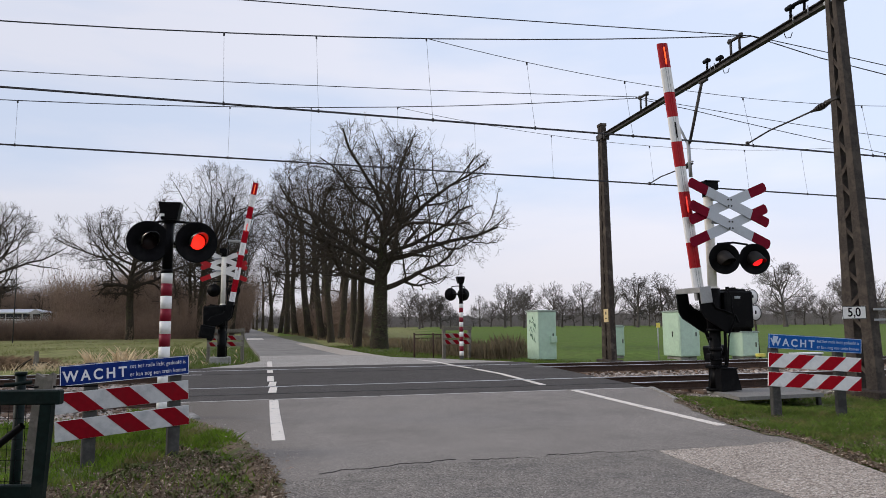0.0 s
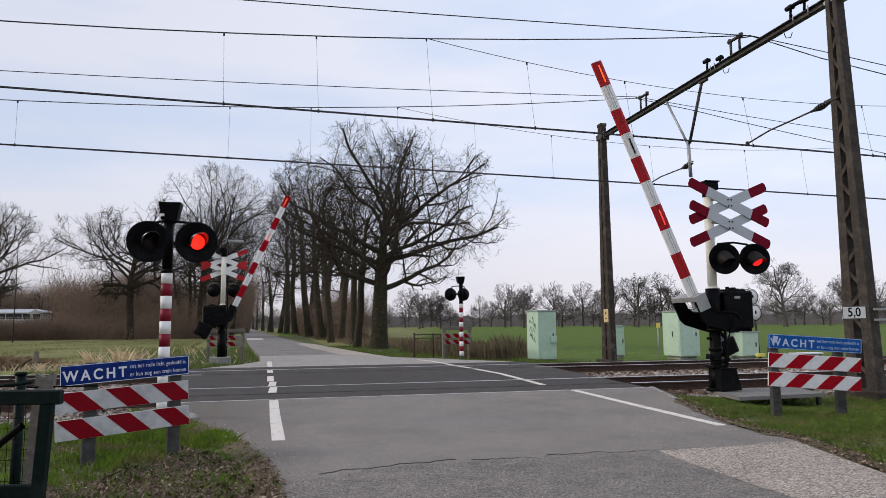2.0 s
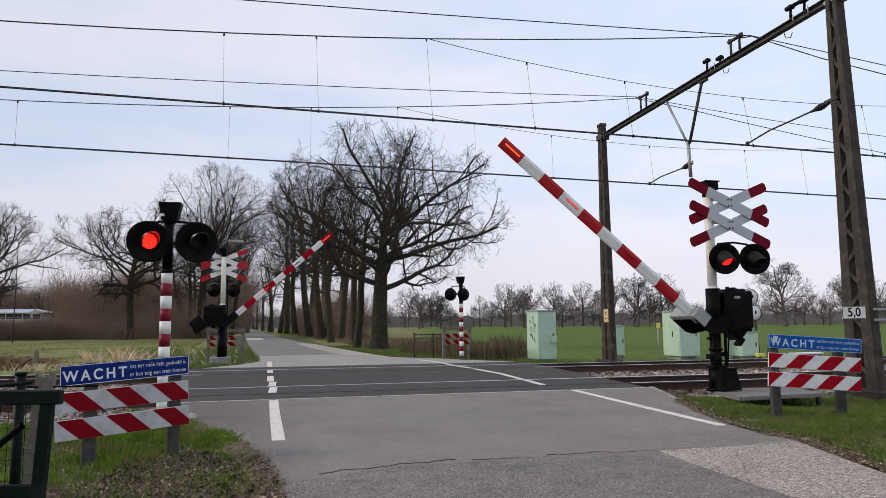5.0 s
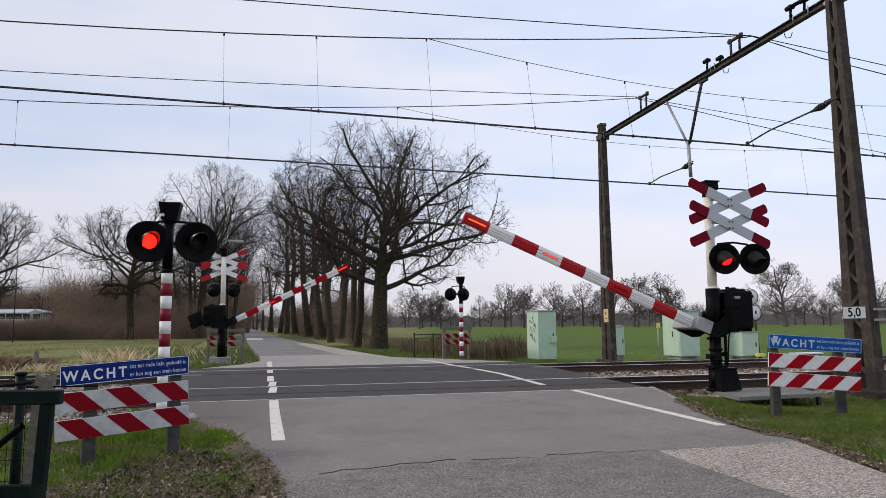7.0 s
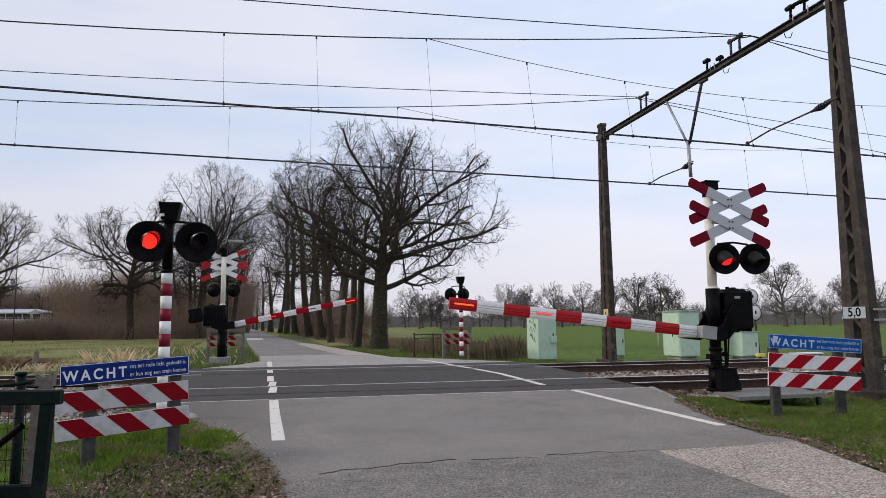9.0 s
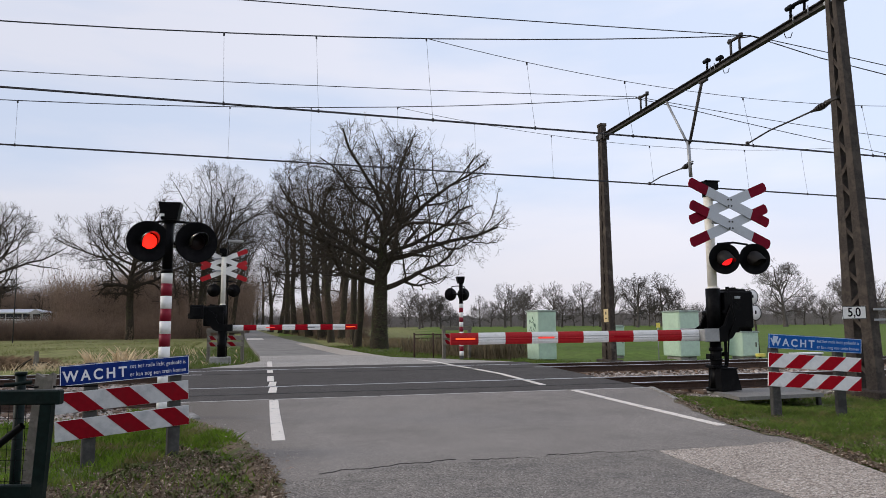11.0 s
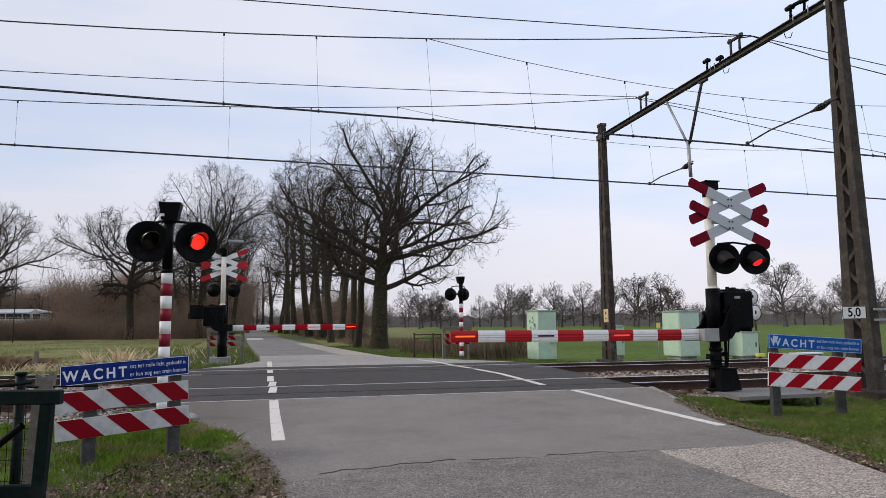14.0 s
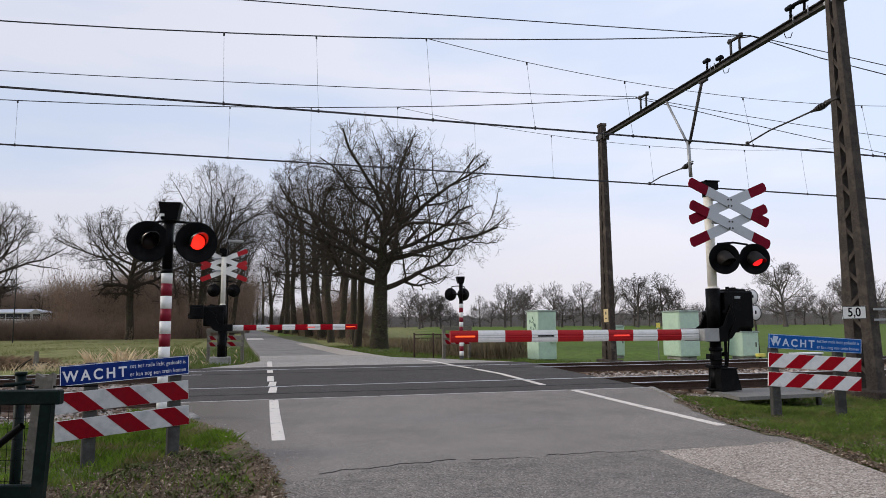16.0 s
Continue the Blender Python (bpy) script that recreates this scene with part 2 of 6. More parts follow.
PORCELAIN = surface("insulator", (0.038, 0.034, 0.032), 0.3, vary=0.1, bump=0)
BARK = surface("bark", (0.052, 0.043, 0.031), 0.95, vary=0.45, grain=12, patch=1.0, bump=1.0, second=(0.072, 0.076, 0.034), amount=0.2, spread=0.25, spec=0.1)
TWIG = surface("twigs", (0.050, 0.041, 0.032), 0.95, vary=0.3, grain=3, patch=0.5, bump=0, per_object=0.15, spec=0.1)
# distance haze is painted in: paler, greyer than the near twigs
TWIG_HAZED = surface("hazed_twigs", (0.095, 0.083, 0.076), 0.95, vary=0.25, grain=1, patch=0.2, bump=0, per_object=0.25)
SCRUB = surface("scrub", (0.235, 0.168, 0.126), 0.95, vary=0.4, grain=2, patch=0.2, bump=0, spec=0.1)
# grey of the haze before the horizon woods, put into their colour
SCRUB_HAZED = surface("hazed_scrub", (0.22, 0.20, 0.20), 0.95, vary=0.25, grain=0.6, patch=0.05, bump=0)
IVY = surface("ivy_leaf", (0.052, 0.056, 0.024), 0.6, vary=0.5, grain=6, bump=0)
BLADE = surface("grass_blade", (0.120, 0.195, 0.016), 0.8, vary=0.5, grain=5, patch=0.6, bump=0, second=(0.20, 0.155, 0.07), amount=0.18, world_space=True)
STRAW = surface("dry_grass", (0.66, 0.52, 0.33), 0.9, vary=0.3, grain=6, bump=0)
DEAD_LEAF = surface("dead_leaf", (0.160, 0.115, 0.078), 0.9, vary=0.7, grain=22, patch=12, bump=0, second=(0.46, 0.38, 0.30), amount=0.12, spread=0.08, world_space=True)
BLADE_DULL = surface("grass_blade_dull", (0.115, 0.170, 0.034), 0.85, vary=0.5, grain=6, patch=0.8, bump=0, second=(0.21, 0.165, 0.08), amount=0.28, spread=0.25, world_space=True, spec=0.1)
WEED = surface("weed_leaf", (0.085, 0.10, 0.035), 0.8, vary=0.5, grain=9, patch=2, bump=0, second=(0.14, 0.12, 0.06), amount=0.3, world_space=True, spec=0.1)
LAMP_RED = glowing("lit_red_lens", (1.0, 0.013, 0.006), 2.4)
LAMP_CRIMSON = glowing("lit_crimson_lens", (1.0, 0.012, 0.014), 1.4)
LAMP_DEEP = glowing("lit_red_lens_dim", (1.0, 0.06, 0.04), 0.6)
LAMP_ORANGE = glowing("lit_boom_light", (1.0, 0.115, 0.018), 0.95)
BRICK_HOUSE = surface("house_wall", (0.5, 0.49, 0.47), 0.9, vary=0.1)
ROOF_GREY = surface("house_roof", (0.46, 0.49, 0.54), 0.8, vary=0.15)
GLASS_DARK = surface("dark_pane", (0.03, 0.035, 0.04), 0.15, vary=0.1, bump=0)


# ---------------------------------------------------------------- mesh building
class Shape:
    """Collects vertices and faces of one mesh."""

    def __init__(self):
        self.v, self.f, self.smooth, self.slot = [], [], [], []

    def add(self, vs, fs, smooth=False, slot=0):
        k = len(self.v)
        self.v += [tuple(v) for v in vs]
        self.f += [tuple(i + k for i in f) for f in fs]
        self.smooth += [smooth] * len(fs)
        self.slot += [slot] * len(fs)
        return self

    def box(self, c, s, bevel=0.006, m=None, slot=0):
        hx, hy, hz = s[0] / 2, s[1] / 2, s[2] / 2
        b = min(bevel, hx * 0.45, hy * 0.45, hz * 0.45)
        vs, idx = [], {}
        for sx in (-1, 1):
            for sy in (-1, 1):
                for sz in (-1, 1):
                    for ax in range(3):
                        p = [sx * (hx - (b if ax != 0 else 0)), sy * (hy - (b if ax != 1 else 0)), sz * (hz - (b if ax != 2 else 0))]
                        idx[(sx, sy, sz, ax)] = len(vs)
                        vs.append(Vector(p))
        fs = []
        signs = (-1, 1)
        for ax in range(3):
            o1, o2 = [i for i in range(3) if i != ax]
            for s0 in signs:
                ring = []
                for a, d in ((-1, -1), (1, -1), (1, 1), (-1, 1)):
                    k = [0, 0, 0]
                    k[ax], k[o1], k[o2] = s0, a, d
                    ring.append(idx[(*k, ax)])
                flip = (s0 > 0) == (ax == 1)
                fs.append(tuple(reversed(ring)) if flip else tuple(ring))
        for ax in range(3):
            o1, o2 = [i for i in range(3) if i != ax]
            for a in signs:
                for d in signs:
                    def key(s0, face):
                        k = [0, 0, 0]
                        k[ax], k[o1], k[o2] = s0, a, d
                        return idx[(*k, face)]
                    fs.append((key(-1, o1), key(1, o1), key(1, o2), key(-1, o2)))
        for k in [(a, d, e) for a in signs for d in signs for e in signs]:
            fs.append((idx[(*k, 0)], idx[(*k, 1)], idx[(*k, 2)]))
        mm = Matrix.Translation(c) @ (m.to_4x4() if m else Matrix())
        return self.add([mm @ v for v in vs], fs, slot=slot)

    def rod(self, a, b, r0, r1=None, n=10, caps=True, smooth=True, slot=0):
        a, b = Vector(a), Vector(b)
        r1 = r0 if r1 is None else r1
        d = (b - a).normalized()
        u = d.orthogonal().normalized()
        w = d.cross(u)
        vs = []
        for p, r in ((a, r0), (b, r1)):
            vs += [p + (u * math.cos(2 * math.pi * i / n) + w * math.sin(2 * math.pi * i / n)) * r for i in range(n)]
        fs = [(i, (i + 1) % n, n + (i + 1) % n, n + i) for i in range(n)]
        self.add(vs, fs, smooth, slot)
        if caps:
            k = len(self.v) - 2 * n
            self.f += [tuple(k + i for i in reversed(range(n))), tuple(k + n + i for i in range(n))]
            self.smooth += [False, False]
            self.slot += [slot, slot]
        return self

    def tube(self, pts, radii, n=6, smooth=True, slot=0):
        pts = [Vector(p) for p in pts]
        vs = []
        u = None
        for i, p in enumerate(pts):
            d = (pts[min(i + 1, len(pts) - 1)] - pts[max(i - 1, 0)])
            d = d.normalized() if d.length > 1e-9 else Vector((0, 0, 1))
            u = (u - d * u.dot(d)) if u is not None else d.orthogonal()
            u = u.normalized() if u.length > 1e-6 else d.orthogonal().normalized()
            w = d.cross(u)
            r = radii[i] if isinstance(radii, (list, tuple)) else radii
            vs += [p + (u * math.cos(2 * math.pi * k / n) + w * math.sin(2 * math.pi * k / n)) * r for k in range(n)]
        fs = [(i * n + k, i * n + (k + 1) % n, (i + 1) * n + (k + 1) % n, (i + 1) * n + k) for i in range(len(pts) - 1) for k in range(n)]
        return self.add(vs, fs, smooth, slot)

    def prism(self, outline, depth, m=None, slot=0):
        """An outline in x and z, given depth along y (from 0 to depth)."""
        n = len(outline)
        mm = m or Matrix()
        vs = [mm @ Vector((x, y, z)) for y in (0, depth) for x, z in outline]
        fs = [tuple(range(n)), tuple(reversed(range(n, 2 * n)))]
        fs += [(i + n, (i + 1) % n + n, (i + 1) % n, i) for i in range(n)]
        return self.add(vs, fs, slot=slot)

    def slab(self, outline, z0, z1, slot=0):
        """A flat outline in x and y between two heights."""
        n = len(outline)
        vs = [(x, y, z) for z in (z0, z1) for x, y in outline]
        fs = [tuple(reversed(range(n))), tuple(range(n, 2 * n))]
        fs += [(i, (i + 1) % n, (i + 1) % n + n, i + n) for i in range(n)]
        return self.add(vs, fs, slot=slot)

    def lathe(self, profile, n=24, m=None, smooth=True, slot=0):
        """A profile of (radius, y) turned about the y axis."""
        mm = m or Matrix()
        vs = [mm @ Vector((r * math.cos(2 * math.pi * k / n), y, r * math.sin(2 * math.pi * k / n))) for r, y in profile for k in range(n)]
        fs = [(i * n + k, i * n + (k + 1) % n, (i + 1) * n + (k + 1) % n, (i + 1) * n + k) for i in range(len(profile) - 1) for k in range(n)]
        return self.add(vs, fs, smooth, slot)

    def mesh(self, name, *mats):
        me = bpy.data.meshes.new(name)
        me.from_pydata(self.v, [], self.f)
        me.polygons.foreach_set("use_smooth", self.smooth)
        me.polygons.foreach_set("material_index", self.slot)
        for m in mats:
            me.materials.append(m)
        me.update()
        return me


def part(name, shape, material, parent, label="", at=None):
    """One mesh object under a thing or a part."""
    mats = material if isinstance(material, tuple) else (material,)
    ob = new(name, shape.mesh(name, *mats))
    ob.parent = parent
    if at is not None:
        ob.matrix_basis = at
    return tagged(ob, label)


def thing(name, label, category, at=None, group="", kind="", shape=None, material=None):
    data = None
    if shape:
        mats = material if isinstance(material, tuple) else (material,)
        data = shape.mesh(name, *mats)
    ob = new(name, data)
    if at is not None:
        ob.matrix_basis = at
    return tagged(ob, label, category, group, kind)


def outline(text, size, spacing, thick, bold):
    """The mesh of one line of the built-in font, and its extent in x."""
    cu = bpy.data.curves.new("outline", "FONT")
    cu.body, cu.size, cu.extrude, cu.space_character, cu.offset = text, size, thick, spacing, bold
    tmp = bpy.data.objects.new("outline", cu)
    scene.collection.objects.link(tmp)
    me = bpy.data.meshes.new_from_object(tmp.evaluated_get(bpy.context.evaluated_depsgraph_get()))
    bpy.data.objects.remove(tmp)
    bpy.data.curves.remove(cu)
    xs = [v.co.x for v in me.vertices]
    return me, min(xs), max(xs)


def words(name, text, size, material, parent, at, label="", thick=0.002, spacing=1.0, bold=0.0, width=None):
    """Raised lettering, a mesh for each word; its plane faces -y, its lower left corner at the pose."""
    whole, x0, x1 = outline(text, size, spacing, thick, bold)
    k = width / (x1 - x0) if width else 1.0
    bpy.data.meshes.remove(whole)
    done = []
    for w in text.split(" "):
        done.append(w)
        pre, _, end = outline(" ".join(done), size, spacing, thick, bold)
        bpy.data.meshes.remove(pre)
        me, a0, a1 = outline(w, size, spacing, thick, bold)
        for v in me.vertices:
            v.co.x = (v.co.x - a1 + end - x0) * k
        me.materials.clear()
        me.materials.append(material)
        ob = new(name, me)
        ob.parent = parent
        ob.matrix_basis = at @ pose(0, 0, 0, 90, 0, 0)
        tagged(ob, label)


def blades(seed, count, place, height, width, lean=0.35):
    """Loose grass blades: thin upright triangles."""
    r = random.Random(seed)
    s = Shape()
    for _ in range(count):
        x, y, k = place(r)
        if x is None:
            continue
        h = height * k * r.uniform(0.4, 1.0)
        a = r.uniform(0, 6.283)
        w = width * r.uniform(0.6, 1.2)
        dx, dy = math.cos(a) * w, math.sin(a) * w
        lx, ly = r.gauss(0, lean) * h, r.gauss(0, lean) * h
        z = ground_height(x, y) - 0.01
        s.add([(x - dx, y - dy, z), (x + dx, y + dy, z), (x + lx * 0.4 + dx * 0.6, y + ly * 0.4 + dy * 0.6, z + h * 0.6), (x + lx, y + ly, z + h)], [(0, 1, 2), (0, 2, 3)])
    return s


# ---------------------------------------------------------------- ground, road, railway
RAILS = (13.2, 14.7, 18.8, 20.3)


ROAD_LEFT = [(-0.0, -25), (-0.0, 5.7), (-0.07, 6.4), (-0.20, 7.2), (-0.55, 8.4), (-1.13, 9.85), (-1.45, 10.8), (-1.8, 12.12)]
ROAD_RIGHT = [(7.0, 12.12), (6.53, 10.74), (6.2, 9.9), (5.75, 8.75), (5.40, 7.5), (5.32, 6.9), (5.36, 6.45), (5.17, 5.8), (5.02, 5.3), (4.85, 4.7), (5.2, 3.4), (6.6, 1.6), (8.0, 0), (8.0, -25)]


def road_left(y):
    for (x0, y0), (x1, y1) in zip(ROAD_LEFT, ROAD_LEFT[1:]):
        if y0 <= y <= y1:
            return x0 + (x1 - x0) * (y - y0) / (y1 - y0)
    return -1.8


def road_right(y):
    pts = ROAD_RIGHT[::-1]
    for (x0, y0), (x1, y1) in zip(pts, pts[1:]):
        if y0 <= y <= y1:
            return x0 + (x1 - x0) * (y - y0) / (y1 - y0)
    return 7.0


def ground_height(x, y):
    n = noise.noise(Vector((x * 0.35, y * 0.35, 0))) * 0.04 + noise.noise(Vector((x * 1.3, y * 1.3, 5))) * 0.02
    near = -0.06
    brink = 10.2 if x < -2.1 else 11.2
    if y < brink:
        z = near
    elif y < 12.1:
        z = near - 0.18 * (y - brink) / (12.1 - brink)
    elif y < 21.3:
        return -0.24
    elif y < 22.0:
        z = -0.24 + 0.14 * (y - 21.3) / 0.7
    else:
        z = -0.10
    if x > 6.6 and 7.6 < y < 12.1:
        z -= 0.24 * min(1, (x - 6.6) / 1.6) * min(1, (y - 7.6) / 1.8) * (1 if y < 11.2 else (12.1 - y) / 0.9)
    if 4.0 < y < 12.0 and x > 4.5:
        z += 0.05 * min(1.0, max(0.0, (x - road_right(y) - 0.15) / 0.7))
    if abs(x) > 60 or y > 90 or y < -30:
        n *= 0.3
    return z + n


def build_ground():
    xs = [-3000, -1200, -500, -250, -120, -80, -60] + [-45 + 3 * i for i in range(9)] + [-18 + i * 0.6 for i in range(74)] + [28 + 4 * i for i in range(9)] + [80, 120, 250, 500, 1200, 3000]
    ys = [-3000, -800, -200, -60, -30, -15, -8, -4] + [-2 + 0.5 * i for i in range(26)] + [11.2, 11.65, 12.1, 15, 18, 21.3, 21.65, 22.0] + [22.6 + 0.8 * i for i in range(14)] + [34.5, 37, 40, 44, 48, 54, 60, 66, 72, 80, 90, 110, 140, 180, 230, 300, 420, 700, 1500, 3000]
    s = Shape()
    vs = [(x, y, ground_height(x, y)) for y in ys for x in xs]
    nx = len(xs)
    s.v = vs
    for j in range(len(ys) - 1):
        for i in range(nx - 1):
            cx, cy = (xs[i] + xs[i + 1]) / 2, (ys[j] + ys[j + 1]) / 2
            slot = 0
            if 12.1 < cy < 21.3 or (cx < -2.1 and 10.4 < cy < 21.3):
                slot = 1
            elif cy > 40 and 3.0 < cx < 0.205 * cy:
                slot = 3
            elif cy > 22.2 and cx > 8.0 + max(0, 26 - cy) * 0.3:
                slot = 2
            elif cy > 28 and cx > 10:
                slot = 2
            elif cy > 22.2 and cx < -4.2:
                slot = 3
            elif cy > 90:
                slot = 3 if cx < 0 else 2
            elif (-4.2 < cx < -0.2 and cy < 6.7) or (cx > 5 and 11.2 < cy < 12.1) or (-2.1 < cx < -1.5 and 11.2 < cy < 12.1):
                slot = 4
            s.f.append((j * nx + i, j * nx + i + 1, (j + 1) * nx + i + 1, (j + 1) * nx + i))
            s.smooth.append(True)
            s.slot.append(slot)
    return thing("ground", "flat grass verges and green winter fields", "ground", kind="structure", shape=s, material=(GRASS, BALLAST, CROP, MEADOW, SOIL))


build_ground()

near_road = thing("road", "worn grey asphalt road leading to the crossing", "road", kind="structure", shape=Shape().slab(ROAD_LEFT[::-1] + ROAD_RIGHT[::-1], -0.3, 0.0), material=ASPHALT)
part("old_surface", Shape().slab([(0.0, -25), (8.0, -25), (8.0, 0), (6.6, 1.6), (5.2, 3.4), (4.85, 4.7), (5.02, 5.3), (5.17, 5.8), (5.30, 6.2), (4.2, 6.27), (3.6, 6.25), (2.98, 6.25), (2.2, 6.20), (1.49, 6.14), (1.1, 6.15), (0.77, 6.05), (0.37, 5.85), (0.0, 5.75)], -0.2, 0.003), ASPHALT_OLD, near_road, "coarse speckled old asphalt")
part("pale_apron", Shape().slab([(3.59, 4.33), (3.58, 4.65), (3.59, 5.04), (3.58, 5.55), (3.63, 6.16), (4.21, 6.18), (4.68, 6.18), (4.93, 6.28), (5.08, 6.24), (5.30, 6.30), (5.15, 5.8), (5.0, 5.3), (4.83, 4.7), (5.18, 3.4), (4.2, 3.0)], -0.05, 0.007), APRON, near_road, "pale gravelly asphalt patch")


def strip(points, width, z0=-0.01, z1=0.005):
    """A flat band along a line of (x, y)."""
    left, right = [], []
    for i, p in enumerate(points):
        a, b = Vector(points[max(i - 1, 0)]), Vector(points[min(i + 1, len(points) - 1)])
        n = Vector((-(b - a).y, (b - a).x)).normalized() * width / 2
        left.append((p[0] + n.x, p[1] + n.y))
        right.append((p[0] - n.x, p[1] - n.y))
    return Shape().slab(left + right[::-1], z0, z1)


part("edge_line", strip([(5.26, 7.45), (5.32, 9.8), (5.40, 12.06)], 0.13), LINE, near_road, "white painted edge line")
part("edge_line", strip([(0.02, 7.85), (-0.03, 10), (-0.06, 12.02)], 0.145), LINE, near_road, "white painted edge line")
rnd = random.Random(4)
def crack_line(x0, x1, n):
    """The seam between the two layers of asphalt, a little torn."""
    xs = [x0 + (x1 - x0) * i / (n - 1) for i in range(n)]
    return [(x, 6.24 - 0.40 * max(0.0, 1 - x / 1.15) ** 1.4 + 0.035 * math.sin(x * 5.1) + 0.02 * math.sin(x * 13.0) + rnd.uniform(-0.022, 0.022)) for x in xs]


part("crack", strip(crack_line(0.35, 1.62, 40), 0.007, z1=0.006), ASPHALT_DARK, near_road, "dark crack across the asphalt")
part("crack", strip(crack_line(1.75, 2.35, 20), 0.003, z1=0.006), ASPHALT_DARK, near_road, "fine crack across the asphalt")
part("crack", strip(crack_line(2.5, 3.6, 36), 0.004, z1=0.006), ASPHALT_DARK, near_road, "fine crack across the asphalt")


def ragged(points, width, seed, out=1.0):
    """A strip of soil with torn edges along a line of (x, y)."""
    line = []
    for (x0, y0), (x1, y1) in zip(points, points[1:]):
        n = max(2, int(math.hypot(x1 - x0, y1 - y0) / 0.07))
        line += [(x0 + (x1 - x0) * k / n, y0 + (y1 - y0) * k / n) for k in range(n)]
    left, right = [], []
    for i, (x, y) in enumerate(line):
        (ax, ay), (bx, by) = line[max(i - 1, 0)], line[min(i + 1, len(line) - 1)]
        n = Vector((-(by - ay), bx - ax)).normalized()
        v = [noise.noise(Vector((x * f, y * f, seed + e))) for f, e in ((2.2, 0), (9.0, 1), (2.5, 5), (11.0, 7))]
        wl, wr = width * (0.5 + 0.55 * v[0] + 0.35 * v[1]), width * (0.5 + 0.55 * v[2] + 0.35 * v[3])
        left.append((x + n.x * wl, y + n.y * wl))
        right.append((x - n.x * wr, y - n.y * wr))
    m = len(left)
    s = Shape()
    s.add([(x, y, 0.008) for x, y in left + right] + [(2 * lx - rx, 2 * ly - ry, -0.04) for (lx, ly), (rx, ry) in zip(left, right)], [(m + i, m + i + 1, i + 1, i) for i in range(m - 1)] + [(i, i + 1, 2 * m + i + 1, 2 * m + i) for i in range(m - 1)])
    return s


part("verge_edge", ragged([(6.32, 10.1), (6.25, 9.9), (5.80, 8.75), (5.46, 7.5), (5.39, 6.9), (5.43, 6.45), (5.24, 5.8), (5.09, 5.3), (4.92, 4.7), (5.27, 3.4), (6.67, 1.6), (8.0, 0.0), (8.0, -9.0)], 0.15, 3), SOIL, near_road, "brown soil along the asphalt edge")
part("verge_edge", ragged([(-0.0, -9.0), (0.0, 4.0), (-0.02, 5.7), (-0.09, 6.4), (-0.22, 7.2), (-0.57, 8.4), (-1.15, 9.85), (-1.47, 10.8)], 0.15, 9), SOIL, near_road, "brown soil along the asphalt edge")

# the paved crossing between and beside the rails
crossing = thing("crossing_deck", "dark asphalt level crossing deck between the rails", "road", kind="structure")
cuts = [12.17, 13.15, 13.30, 14.60, 14.75, 18.75, 18.90, 20.20, 20.35, 21.6]
for k in range(0, len(cuts), 2):
    y0, y1 = cuts[k], cuts[k + 1]
    part("deck_strip", Shape().slab([(-1.8 - 0.10 * (y0 - 12.2), y0), (7.0 + 0.10 * (y0 - 12.2), y0), (7.0 + 0.10 * (y1 - 12.2), y1), (-1.8 - 0.10 * (y1 - 12.2), y1)], -0.25, -0.004), ASPHALT_DARK, crossing)
for k in range(5):
    x0 = -1.85 + k * 1.80
    part("edge_beam", Shape().box((x0 + 0.89, 12.145, -0.06), (1.77, 0.05, 0.13), 0.004), STEEL_EDGE, crossing, "pale steel edge beam")
for y0, y1, x0, x1 in ((13.38, 14.55, -0.10, -0.08), (14.85, 15.9, -0.12, -0.10), (16.05, 17.7, -0.16, -0.18), (19.0, 20.1, -0.20, -0.22)):
    part("edge_line", strip([(x0, y0), (x1, y1)], 0.15, -0.05, 0.003), LINE, crossing, "worn white edge line")
for pts in ([(5.29, 13.34), (5.36, 14.55)], [(5.37, 14.80), (5.46, 16.7), (5.36, 18.7)], [(5.34, 18.95), (5.23, 20.15)], [(5.22, 20.4), (5.18, 21.55)]):
    part("edge_line", strip(pts, 0.13, -0.05, 0.003), LINE, crossing, "white painted edge line")

part("kerb_stone", Shape().box((0, 0, 0), (0.15, 0.55, 0.12), 0.02), CONCRETE, near_road, "pale concrete edging", pose(-1.15, 10.15, -0.02, 0, 0, 18))
part("kerb_stone", strip([(7.0, 12.05), (6.77, 11.4), (6.55, 10.74), (6.28, 10.05)], 0.08, -0.12, 0.025), CONCRETE, near_road, "pale concrete edging")
far_road = thing("lane", "grey asphalt lane running on between the trees", "road", kind="structure")
part("lane_apron", Shape().slab([(-2.2, 21.62), (7.6, 21.62), (6.3, 23.6), (5.5, 25.0), (4.35, 26.4), (3.65, 29.5), (-0.75, 29.5), (-0.6, 25.2), (-1.2, 23.3)], -0.3, 0.0), ASPHALT_FAR, far_road)
FAR_L = [(-0.75, 29.51), (-1.85, 47), (-3.05, 68), (-7.6, 156), (-20, 400), (-33, 650)]
FAR_R = [(3.65, 29.51), (1.95, 47), (0.5, 68), (-4.1, 156), (-16.4, 400), (-29, 650)]
part("lane_surface", Shape().slab(FAR_R + FAR_L[::-1], -0.3, 0.0), ASPHALT_LANE, far_road)
part("pale_shoulder", Shape().slab([(2.55, 29.6), (4.15, 27.3), (3.9, 29), (3.05, 38), (2.3, 46.5), (1.75, 49), (1.15, 48), (1.8, 38)], -0.2, 0.005), ASPHALT_PALE, far_road, "pale concrete passing strip")
part("edge_line", strip([(-0.24, 21.7), (-0.30, 24.8)], 0.15), LINE, far_road, "white painted edge line")
part("edge_line", strip([(5.17, 21.65), (5.10, 22.8), (4.83, 24.1)], 0.13), LINE, far_road, "white painted edge line")
